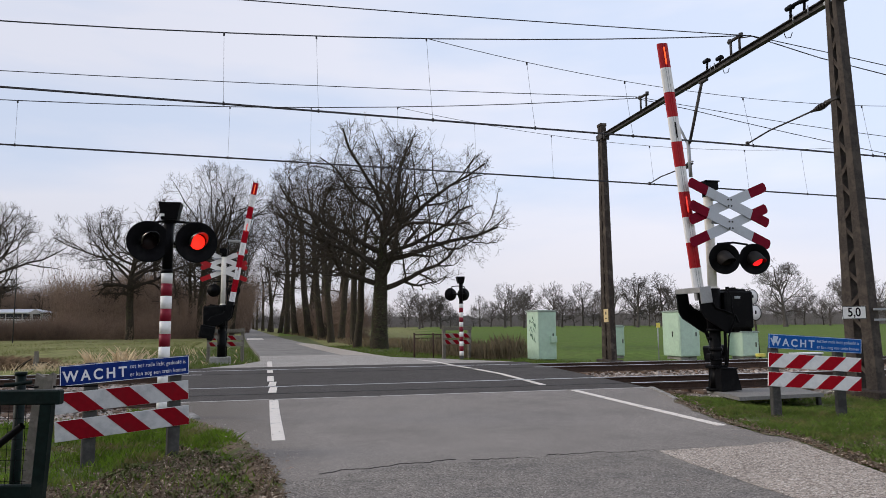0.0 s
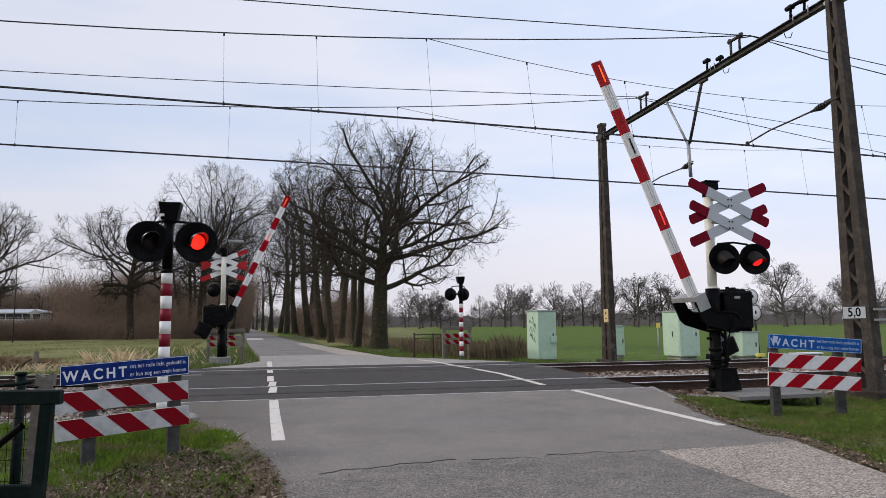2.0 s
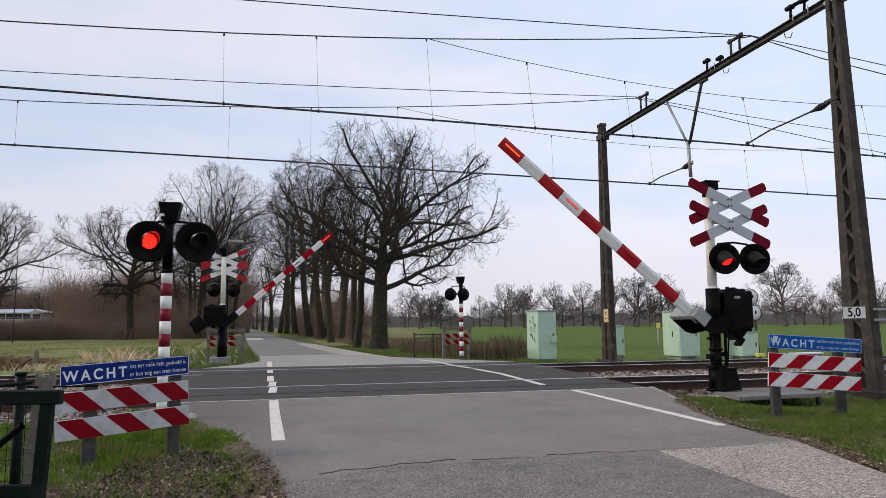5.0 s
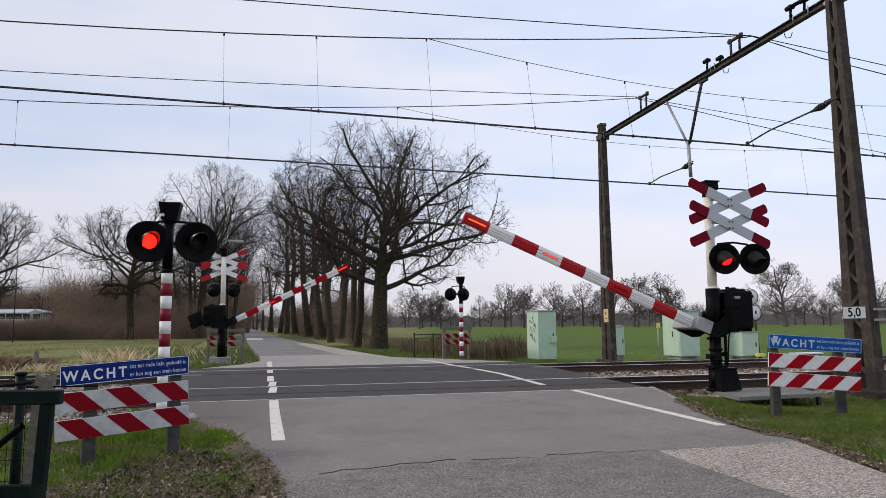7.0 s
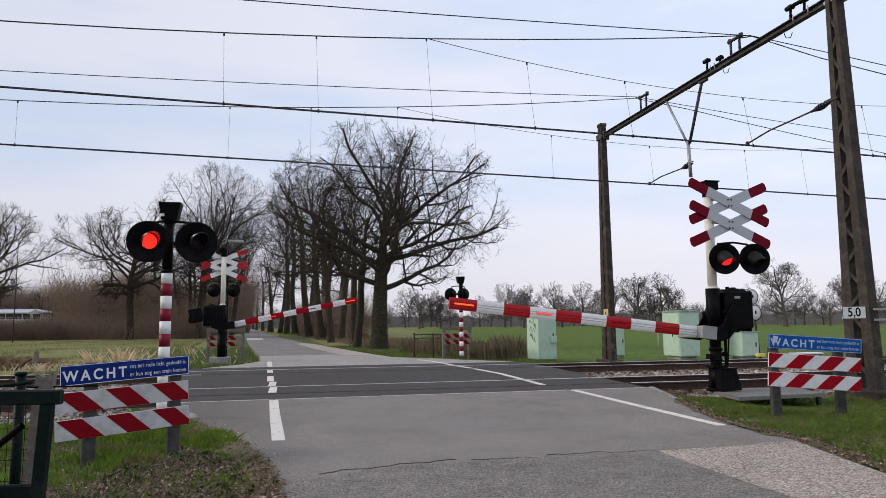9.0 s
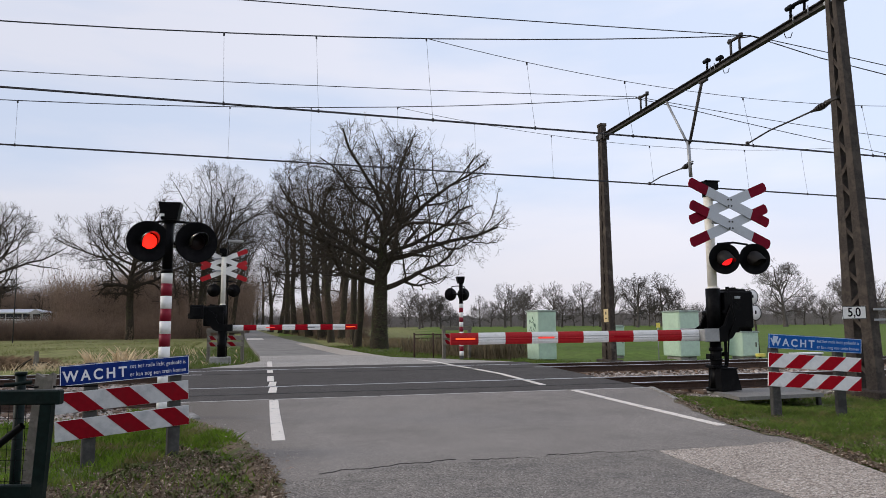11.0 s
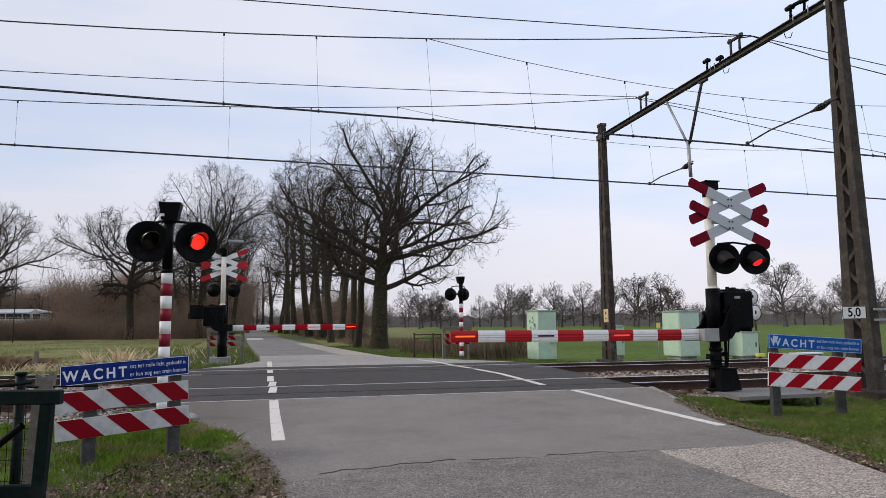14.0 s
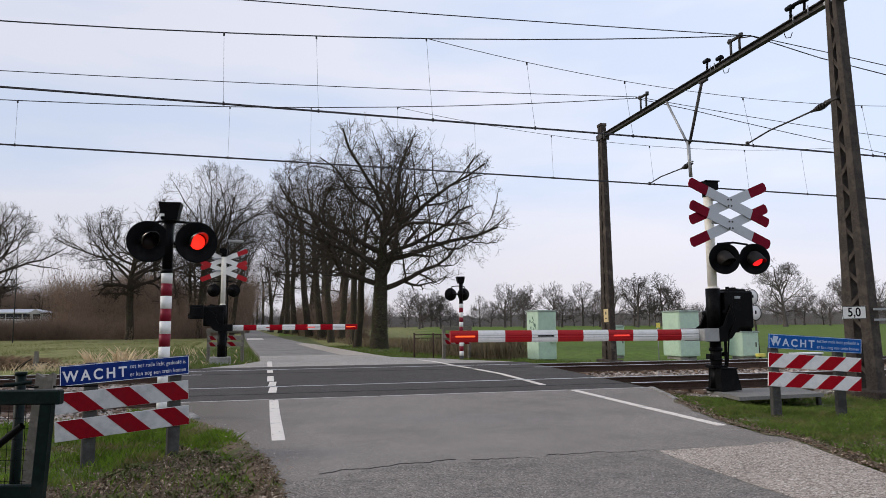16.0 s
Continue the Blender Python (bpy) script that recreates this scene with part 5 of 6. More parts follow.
# ---------------------------------------------------------------- cabinets and small trackside signs
def cabinet(at, w, d, h, label, plinth=0.12, box_on=True):
    ob = thing("relay_cabinet", label, "cabinet", at, "trackside cabinets")
    part("plinth", Shape().box((0, 0, plinth / 2 - 0.05), (w * 0.8, d * 0.8, plinth + 0.1), 0.01), CONCRETE, ob)
    part("body", Shape().box((0, 0, plinth + h / 2), (w, d, h), 0.012), CABINET, ob, "mint green painted body")
    part("roof", Shape().box((0, 0, plinth + h + 0.02), (w + 0.07, d + 0.07, 0.04), 0.012).box((0, 0, plinth + h + 0.05), (w - 0.05, d - 0.05, 0.03), 0.02), CABINET_TOP, ob, "flat overhanging roof")
    door = part("door", Shape().box((0, -d / 2 - 0.006, plinth + h / 2), (w * 0.9, 0.014, h * 0.92), 0.005), CABINET, ob)
    part("handle", Shape().box((w * 0.3, -d / 2 - 0.025, plinth + h * 0.5), (0.035, 0.03, 0.16), 0.006), GREY_POST, door, "dark handle")
    if box_on:
        part("meter_box", Shape().box((w * 0.28, -d / 2 - 0.07, plinth + h * 0.42), (0.26, 0.12, 0.25), 0.012), CABINET, ob, "small box on the door")
    return ob


c1 = cabinet(pose(9.64, 24.35, -0.20, 0, 0, 8), 0.76, 0.88, 1.76, "tall mint green trackside cabinet with graffiti on its side")
rg = random.Random(3)
for k in range(12):
    y0, z0 = rg.uniform(-0.25, 0.2), 0.85 + 0.07 * k
    stroke = [(-0.386, y0 + rg.uniform(-0.09, 0.09), z0 + rg.uniform(-0.1, 0.1)) for _ in range(5)]
    part("paint_stroke", Shape().tube(stroke, 0.009, 4), GRAFFITI, c1, "dark green scrawled paint")
c2 = cabinet(pose(14.51, 22.75, -0.1, 0, 0, 0), 0.80, 1.15, 1.60, "mint green trackside cabinet beside the rails", box_on=False)
side_door = part("door", Shape().box((-0.407, 0, 0.92), (0.014, 1.04, 1.47), 0.005), CABINET, c2)
part("handle", Shape().box((-0.425, -0.12, 0.92), (0.03, 0.035, 0.20), 0.006), GREY_POST, side_door, "dark handle")
cabinet(pose(16.40, 21.75, -0.1, 0, 0, 0), 0.66, 0.80, 0.84, "low mint green twin-door cabinet beside the rails", box_on=False)
cabinet(pose(12.62, 24.0, -0.1, 0, 0, -14), 0.34, 0.5, 1.07, "narrow pale cabinet behind the mast", box_on=False)

yp = thing("marker_post", "thin post with a small yellow plate", "marker", pose(13.3, 22.3, -0.1))
part("pole", Shape().rod((0, 0, -0.1), (0, 0, 1.2), 0.02, n=8), ZINC, yp)
part("plate", Shape().box((0, -0.03, 1.25), (0.16, 0.012, 0.17), 0.004), YELLOW, yp, "yellow plate")
rs = thing("round_signs", "two round white signs on a rusty pole", "sign", pose(17.17, 21.95, -0.15, 0, 0, 8))
part("pole", Shape().tube([(0.06, 0, -0.1), (-0.06, 0, 1.2), (-0.22, 0, 2.4)], 0.04, 8), MAST, rs)
for z, rr, sx_ in ((1.73, 0.29, -0.12), (2.31, 0.28, -0.22)):
    plate = part("round_plate", Shape().lathe([(0, -0.01), (rr, -0.01), (rr, 0.01), (0, 0.01)], 28), WHITE, rs, "round white plate", pose(sx_, -0.06, z))
    part("rim", Shape().lathe([(rr - 0.03, -0.016), (rr, -0.016), (rr, -0.012), (rr - 0.03, -0.012)], 28), BLACK, plate)
    part("mark_bar", Shape().box((0.02, -0.014, 0.02), (0.07, 0.006, 0.13), 0.001), BLACK, plate)
yb = thing("yellow_box", "small yellow box on a low stake", "marker", pose(16.5, 21.0, -0.2))
part("stake", Shape().rod((0, 0, -0.05), (0, 0, 0.26), 0.03, n=8), BLACK, yb)
part("lid", Shape().box((0, 0, 0.28), (0.30, 0.18, 0.11), 0.015), YELLOW, yb, "bright yellow lid")
wb = thing("cable_box", "low white weathered box beside the track", "box", pose(18.65, 21.3, -0.4))
part("body", Shape().box((0, 0, 0.22), (1.1, 0.35, 0.5), 0.03), GREY_POST, wb)
part("cover", Shape().box((0, 0, 0.49), (1.16, 0.4, 0.06), 0.02), WHITE, wb, "white cover")


# ---------------------------------------------------------------- portal, masts and overhead wires
def lattice_mast(at, height, base_w, top_w, label, group, lattice=True):
    """A tapered mast of two channels with lacing between them. It faces along x."""
    ob = thing("catenary_mast", label, "mast", at, group)
    for sg in (-1, 1):
        s = Shape()
        for (dx, tx) in ((-0.075, 0.15),):
            vs = []
            for z, w in ((-0.3, base_w), (height, top_w)):
                y0 = sg * w / 2
                y1 = sg * (w * 0.5 - w * (0.36 if lattice else 0.42))
                vs += [(-0.10, y0, z), (0.10, y0, z), (0.10, y1, z), (-0.10, y1, z)]
            s.add(vs, [(0, 1, 2, 3), (4, 7, 6, 5), (0, 4, 5, 1), (1, 5, 6, 2), (2, 6, 7, 3), (3, 7, 4, 0)])
        part("channel", s, MAST_GREY if lattice else MAST, ob, "tapered steel channel")
    n = int(height / 0.48)
    for k in range(n):
        z0, z1 = 0.25 + (height - 0.7) * k / n, 0.25 + (height - 0.7) * (k + 1) / n
        w0 = base_w + (top_w - base_w) * z0 / height
        sg = 1 if k % 2 else -1
        m0, m1 = Vector((0, sg * w0 * 0.36, z0)), Vector((0, -sg * w0 * 0.36, z1))
        d = m1 - m0
        ang = math.degrees(math.atan2(d.y, d.z))
        s = Shape()
        for dx in (-0.085, 0.085):
            s.box((dx, 0, 0), (0.015, 0.075, d.length), 0.002)
        part("lacing", s, MAST, ob, "", Matrix.Translation((m0 + m1) / 2) @ pose(0, 0, 0, -ang, 0, 0))
    part("cap", Shape().box((0, 0, height + 0.0), (0.24, top_w + 0.04, 0.10), 0.01), MAST, ob)
    part("foundation", Shape().box((0, 0, -0.10), (0.50, base_w + 0.35, 0.42 if not lattice else 0.3), 0.03), MAST, ob, "concrete foundation")
    return ob


near_mast = lattice_mast(pose(11.22, 11.28, -0.12, 0, -0.65, 0), 8.2, 0.74, 0.26, "tall grey-brown lattice catenary mast", "catenary masts")
far_mast = lattice_mast(pose(11.2, 21.98, -0.12), 8.45, 0.74, 0.26, "tall dark brown catenary mast", "catenary masts", False)
plate = part("warning_plate", Shape().box((-0.11, -0.06, 1.62), (0.012, 0.33, 0.45), 0.003), CREAM_PLATE, far_mast, "yellowed warning plate")
for z in (1.52, 1.68, 1.74):
    part("mark_bar", Shape().box((-0.118, -0.06, z), (0.006, 0.09, 0.04), 0.001), BLACK, plate)
km = part("distance_sign", Shape().box((0, 0, 0), (0.44, 0.015, 0.25), 0.02), WHITE, near_mast, "white sign with black figures", pose(-0.46, -0.32, 1.535, 0, 0, -20))
rim = Shape()
for z in (-0.118, 0.118):
    rim.box((0, -0.008, z), (0.43, 0.005, 0.012), 0.001)
for x in (-0.212, 0.212):
    rim.box((x, -0.008, 0), (0.012, 0.005, 0.24), 0.001)
part("sign_rim", rim, BLACK, km)
words("figures", "5,0", 0.24, BLACK, km, pose(-0.115, -0.009, -0.072), "black figures", bold=0.003, width=0.23)
part("arm_collar", Shape().box((-0.06, 0.14, 5.93), (0.12, 0.26, 0.07), 0.01).rod((-0.05, 0.2, 5.93), (-0.05, 0.40, 5.96), 0.03, n=8), BEAM, near_mast, "dark steel collar")
part("sign_clamp", Shape().box((0.25, -0.02, 0.10), (0.62, 0.03, 0.04), 0.004).box((0.25, -0.02, -0.10), (0.62, 0.03, 0.04), 0.004), ZINC, near_mast, "metal straps", pose(0.0, -0.36, 1.49))

portal = thing("portal_beam", "dark steel portal beam between the catenary masts", "portal", pose(11.22, 0, 0))
def beam_z(y):
    return 7.915 + 0.008 * (22.35 - y)


bm_ = Shape()
for z0_, t_, w_ in ((-0.066, 0.020, 0.15), (0.066, 0.020, 0.15), (0.0, 0.12, 0.018)):
    vs = [(dx * w_ / 2, y, beam_z(y) + z0_ + dz * t_ / 2) for y in (10.75, 22.35) for dx, dz in ((-1, -1), (1, -1), (1, 1), (-1, 1))]
    bm_.add(vs, [(0, 1, 2, 3), (7, 6, 5, 4), (0, 4, 5, 1), (1, 5, 6, 2), (2, 6, 7, 3), (3, 7, 4, 0)])
part("beam", bm_, BEAM, portal)
part("beam_clamp", Shape().box((0, 21.98, beam_z(22) - 0.02), (0.30, 0.42, 0.20), 0.015).box((0, 21.70, beam_z(22) - 0.03), (0.22, 0.06, 0.30), 0.008), BEAM, portal, "dark steel beam clamp")
part("beam_clamp", Shape().box((0, 11.28, beam_z(11.3) - 0.09), (0.30, 0.46, 0.09), 0.01).box((0, 10.98, beam_z(11) - 0.02), (0.34, 0.05, 0.22), 0.008), ZINC, portal, "galvanised beam clamp")
for y, top, reach, hold in ((14.56, 8.44, -0.64, 8.25), (19.10, 8.46, 0.46, 8.56)):
    s = Shape()
    for dy in (-0.17, 0.17):
        s.rod((0, y + dy, beam_z(y) + 0.05), (0, y + dy, top), 0.032, n=8)
    s.rod((0, y - 0.24, top), (0, y + 0.26, top + 0.02), 0.042, n=8).rod((0, y, top + 0.01), (0, y + reach, hold), 0.014, n=8).rod((0, y - 0.24, top - 0.05), (0, y - 0.24, top + 0.06), 0.055, n=10).rod((0, y + 0.2, top - 0.04), (0, y + 0.2, top + 0.07), 0.05, n=10)
    part("wire_saddle", s, BEAM, portal, "dark steel wire saddle")
s = Shape()
for y, top in ((12.2, 8.36), (12.62, 8.38), (15.2, 8.20), (15.76, 8.34)):
    s.rod((0, y, beam_z(y) + 0.06), (0.02, y, top), 0.03, n=8).rod((0, y - 0.11, top - 0.03), (0, y + 0.11, top), 0.055, n=10).box((0.02, y, top + 0.02), (0.10, 0.12, 0.07), 0.01)
s.rod((0, 12.2, 8.36), (0, 12.62, 8.38), 0.045, n=10)
for y in (12.85, 15.1):
    s.tube([(0, y, 7.86), (0, y - 0.06, 7.72), (0, y - 0.2, 7.68), (0, y - 0.26, 7.78)], 0.010, 6)
hoops = Shape()
for y in (12.0, 12.45, 15.32, 15.5):
    hoops.rod((-0.085, y, beam_z(y) - 0.10), (-0.085, y, beam_z(y) + 0.12), 0.014, n=6)
part("beam_straps", hoops, ZINC, portal, "pale metal straps round the beam")
part("insulators", s, BLACK_MATT, portal, "dark ribbed insulators")
v = Shape().rod((0, 15.98, 7.92), (0, 16.72, 6.28), 0.042, n=10).box((0, 15.95, 7.83), (0.10, 0.34, 0.07), 0.01)
part("drop_strut", v, BEAM, portal, "dark steel drop strut")
v = Shape().rod((0, 17.8, 7.86), (0, 16.80, 6.28), 0.036, n=10).rod((0, 16.79, 6.36), (0, 16.74, 5.32), 0.05, n=12).rod((0, 16.60, 5.74), (0, 16.86, 5.76), 0.02, n=8)
part("drop_tube", v, ZINC, portal, "galvanised drop tube")


def registration(at, y0, y1, z0, z1, slant, name_label):
    """An arm with an insulator that holds the contact wire sideways."""
    ob = thing("registration_arm", name_label, "catenary arm", at, "registration arms")
    a, b = Vector((0, y0, z0)), Vector((slant, y1, z1))
    part("arm", Shape().tube([a.lerp(b, 0.2), a.lerp(b, 0.72) + Vector((0, 0, 0.05)), b], 0.020, 8), BEAM, ob)
    s = Shape()
    for k, rr in enumerate((0.045, 0.065, 0.078, 0.078, 0.065, 0.045)):
        s.rod(a.lerp(b, 0.06 + 0.024 * k), a.lerp(b, 0.06 + 0.024 * k + 0.022), rr, rr * 0.85, n=14)
    s.rod(a, a.lerp(b, 0.23), 0.03, n=8)
    part("insulator", s, PORCELAIN, ob, "dark ribbed insulator")
    part("clamp", Shape().box(b, (0.08, 0.06, 0.10), 0.01), BEAM, ob)
    return ob


registration(pose(11.24, 0, 0), 11.60, 13.95, 5.85, 5.53, -0.30, "steel arm with insulator steadying the contact wire")
registration(pose(11.24, 0, 0), 16.66, 19.55, 5.69, 5.72, 0.35, "steel arm with insulator on the drop tube")


def wire(name, pts, r, label, group, n=6):
    return thing(name, label, "overhead wire", None, group, shape=Shape().tube(pts, r, n), material=WIRE)


def hung(z, slope, bow):
    """Height of a hung wire at a distance from the portal."""
    return lambda d: z + slope * d + bow * d * d


def catenary(y, contact, left, right, feeder_left, feeder_right, stitch, span, drops, thick):
    """Contact wires, messenger with a stitch wire at the portal, feeder and droppers of one track."""
    g, px0 = "overhead wires", 11.2
    for dy in (-0.02, 0.05):
        wire("contact_wire", [(px0 + d, y + dy, contact(d) + (0.04 if dy > 0 else 0)) for d in range(-40, 41, 4)], thick * 0.78, "dark copper contact wire above the track", g)
    wire("messenger_wire", [(px0 + d, y + 0.02, left(d)) for d in range(-40, 1, 2)] + [(px0 + d, y + 0.02, right(d)) for d in range(2, 41, 2)], thick * 0.8, "dark messenger wire hung from the portal", g)
    wire("feeder_wire", [(px0 + d, y - 0.06, feeder_left(d)) for d in range(-40, 1, 4)] + [(px0 + d, y - 0.06, feeder_right(d)) for d in range(2, 25, 2)], thick * 0.7, "dark feeder wire over the portal", g)
    n = 18
    wire("stitch_wire", [(px0 + d, y + 0.02, stitch(d)) for d in [span[0] + (span[1] - span[0]) * k / n for k in range(n + 1)]], thick * 0.42, "thin stitch wire below the messenger", g)
    for x, lean in drops:
        d = x - px0
        top = stitch(d) if span[0] <= d <= span[1] else left(d) if d < 0 else right(d)
        low = contact(d + lean)
        s = Shape().tube([(x, y + 0.02, top), (x + lean * 0.45, y + 0.01, (top + low) / 2), (x + lean, y, low)], 0.0036, 4)
        s.box((x, y + 0.02, top - 0.03), (0.035, 0.025, 0.07), 0.004).box((x + lean, y, low + 0.02), (0.035, 0.025, 0.08), 0.004)
        thing("dropper", "thin dropper holding the contact wire", "overhead wire", None, "droppers", shape=s, material=WIRE)


catenary(13.95, hung(5.468, -0.0186, -0.0002), hung(8.287, 0.1293, 0.0032), hung(8.20, -0.162, 0.0035), hung(8.242, 0.038, 0.00063), hung(8.243, -0.103, -0.0012), hung(6.675, -0.0169, 0.0095), (-8.18, 8.0),
         ((-13, 0), (-5.6, 0), (-1.19, 0.03), (0.66, 0.06), (3.02, 0.13), (5.33, 0.16), (7.74, 0.16), (10.9, 0.2), (14.39, 0.21), (17.5, 0.2)), 0.016)
catenary(19.55, hung(5.695, -0.0174, -0.0001), hung(8.546, 0.1297, 0.00305), hung(8.63, -0.171, 0.0027), hung(8.565, 0.047, 0.00074), hung(8.60, -0.116, 0.0036), hung(6.983, -0.0248, 0.00854), (-7.86, 8.5),
         ((-14, 0), (-6.8, 0), (-1.45, -0.02), (0.8, 0), (3.34, 0), (5.72, 0.05), (8.23, 0.03), (11.65, 0.1), (15.21, 0.08), (17.46, 0.15), (21, 0.15)), 0.015)


# ---------------------------------------------------------------- motion
NEAR = [(0.0, 83.6), (0.3, 83.6), (0.5, 83.1), (1.0, 78.0), (1.5, 72.4), (2.0, 67.5), (2.5, 63.1), (3.0, 58.4), (3.5, 53.6), (4.0, 48.9), (4.8, 41.9), (5.6, 34.9), (6.5, 27.3), (7.0, 23.1), (7.5, 19.0), (8.0, 14.9), (8.5, 10.7), (9.0, 6.5), (9.2, 5.1), (9.7, 1.8), (10.1, 0.2), (10.5, -0.25), (11.3, -0.1), (12.0, 0.25), (16.0, 0.25)]
FAR = [(0.0, 80.3), (0.3, 80.3), (0.5, 79.9), (1.0, 75.2), (1.5, 70.0), (2.0, 65.9), (2.5, 61.8), (3.0, 57.7), (3.5, 53.8), (4.0, 49.8), (5.0, 41.8), (6.0, 34.0), (7.0, 26.4), (7.5, 22.7), (8.0, 18.9), (9.0, 11.5), (9.2, 10.1), (10.0, 4.3), (10.5, 0.8), (10.8, 0.0), (16.0, 0.0)]
PERIOD, FIRST = 0.66, 0.28


def flashes():
    """Times at which the first phase and the second phase switch."""
    first, second = [], []
    for n in range(-1, 25):
        s = FIRST + PERIOD * n
        first += [(s, True), (s + 0.37, False)]
        second += [(s + 0.36, True), (s + PERIOD - 0.02, False)]
    return first, second


def motions():
    for boom, pivot, rows, side, turn in ((near_boom, near_pivot, NEAR, 1, -0.71), (far_boom, far_pivot, FAR, -1, 0.0)):
        walk(boom, [(t, pose(pivot.x, pivot.y, pivot.z, 0, side * e, turn)) for t, e in rows])
    phases = flashes()
    for spot, phase, (x, y, z), axis in FLASHERS:
        off, steps = 0.066 if axis == "flap" else 0.022, 1

        def turned(a):
            return pose(x, y + a, z)
        events = [e for e in phases[phase] if 0.1 < e[0] < 15.9]
        lit = not events[0][1]
        rows = [(0.0, turned(0 if lit else off))]
        for t, on in events:
            a0, a1 = (off, 0) if on else (0, off)
            tick = round(t * 30) - (steps if on else 0)
            rows += [((tick + k) / 30, turned(a0 + (a1 - a0) * k / steps)) for k in range(steps + 1)]
            lit = on
        rows.append((16.0, turned(0 if lit else off)))
        walk(spot, rows)


# ---------------------------------------------------------------- grass, litter, undergrowth, distance
BARE = [(-2.4, 5.2), (-1.72, 6.2), (-1.40, 6.6), (-1.13, 7.3), (-0.98, 8.1), (-0.72, 9.1)]


def is_bare(x, y):
    """The corner of the verge that is covered with dead leaves."""
    if y < 5.2:
        return True
    if x > road_left(y) - 0.42 * max(0.0, y - 6.5) + 0.12 * noise.noise(Vector((x * 4, y * 4, 6))):
        return False
    for (x0, y0), (x1, y1) in zip(BARE, BARE[1:]):
        if y0 <= y <= y1:
            return x > x0 + (x1 - x0) * (y - y0) / (y1 - y0) + 0.22 * noise.noise(Vector((x * 2, y * 2, 0)))
    return False


def verge_left(r):
    y = r.uniform(5.3, 11.8)
    x = road_left(y) - 0.02 - 4.2 * r.random() ** 1.6
    t = noise.noise(Vector((x * 1.1, y * 1.1, 2)))
    if (is_bare(x, y) and r.random() < 0.93) or (x < -2.1 and y > 10.3 and r.random() < 0.9):
        return None, None, None
    return x, y, 0.75 + 0.6 * t


def verge_right(r):
    y = 11.8 - 7.4 * r.random() ** 0.8
    x = road_right(y) + 0.03 + 6.0 * r.random() ** 1.4
    t = noise.noise(Vector((x * 0.9, y * 0.9, 4)))
    e = noise.noise(Vector((x * 3.1, y * 3.1, 8)))
    if x - road_right(y) < (0.06 if y > 6.8 else 0.14) + 0.30 * e and r.random() < 0.75:
        return None, None, None
    return x, y, 0.8 + 0.5 * t + 0.4 * e


thing("verge_grass", "fresh green grass on the verge under the boards", "grass", kind="stuff", shape=blades(1, 42000, verge_left, 0.15, 0.0042), material=BLADE)
thing("verge_grass", "short dull green grass on the verge beside the platform", "grass", kind="stuff", shape=blades(2, 85000, verge_right, 0.10, 0.0034, 0.5), material=BLADE_DULL)


def far_verge(r):
    y = 22.2 + 22 * r.random() ** 1.5
    side_ = r.random() < 0.55
    if side_:
        right = 7.6 - (y - 21.6) * 0.75 if y < 26.4 else 4.2 - (y - 26.4) * 0.11
        x = right + 0.05 + 3.5 * r.random() ** 1.5
    else:
        left = -2.2 + (y - 21.6) * 0.45 if y < 25.2 else -0.6 - (y - 25.2) * 0.058
        x = left - 0.05 - 5.5 * r.random() ** 1.3
    return x, y, 0.9 + 0.6 * noise.noise(Vector((x * 0.7, y * 0.7, 8)))


thing("far_verge_grass", "green grass along both sides of the lane", "grass", kind="stuff", shape=blades(3, 22000, far_verge, 0.14, 0.012), material=BLADE_DULL)


def reeds(r):
    y = r.uniform(24.2, 34)
    x = 7.1 + (r.random() * 3.4) - (y - 24) * 0.12
    if y < 25.6 and 8.7 < x:
        return None, None, None
    return x, y, 0.8 + 0.7 * noise.noise(Vector((x * 0.6, y * 0.6, 1)))


thing("dry_reeds", "brown dry reeds in the ditch by the field", "reeds", kind="stuff", shape=blades(4, 7000, reeds, 0.95, 0.010, 0.14), material=surface("reed", (0.16, 0.125, 0.075), 0.9, vary=0.4, grain=3, bump=0, world_space=True))


def straw(r):
    a = r.random()
    if a < 0.06:
        x, y, k = r.gauss(-5.0, 0.20), r.gauss(25.2, 0.35), 1.3
    elif a < 0.08:
        x, y, k = r.gauss(-6.0, 0.06), r.gauss(25.1, 0.1), 1.2
    elif a < 0.45:
        x, y, k = r.gauss(-6.0, 1.6), r.gauss(25.0, 0.7), 0.42
    elif a < 0.85:
        x, y, k = r.uniform(-16, -2.9), r.uniform(22.3, 25.2), 0.45
    else:
        x, y, k = r.gauss(-4.4, 1.1), r.uniform(27, 36), 0.65
    t = noise.noise(Vector((x * 0.9, y * 0.9, 3)))
    if a >= 0.45 and t < 0.15:
        return None, None, None
    return x, y, k * (1 + 0.6 * t)


thing("dry_grass_tufts", "pale dry grass tufts beyond the rails", "grass", kind="stuff", shape=blades(5, 2300, straw, 0.60, 0.0032, 0.45), material=STRAW)


def bracken(r):
    x, y = r.gauss(-8.75, 0.5), r.gauss(25.6, 0.5)
    return x, y, 0.8 + 0.5 * noise.noise(Vector((x, y, 7)))


thing("dead_bracken", "brown heap of dead bracken beyond the rails", "bracken", kind="stuff", shape=blades(7, 3600, bracken, 0.44, 0.0045, 0.9), material=surface("bracken", (0.26, 0.18, 0.11), 0.9, vary=0.5, grain=4, bump=0, world_space=True, spec=0.05))


def wood_floor(r):
    y = 40 + 90 * r.random() ** 1.4
    x = 4.9 - (y - 40) * 0.052 + r.random() * 6.5
    return x, y, 0.8 + 0.7 * noise.noise(Vector((x * 0.5, y * 0.5, 9)))


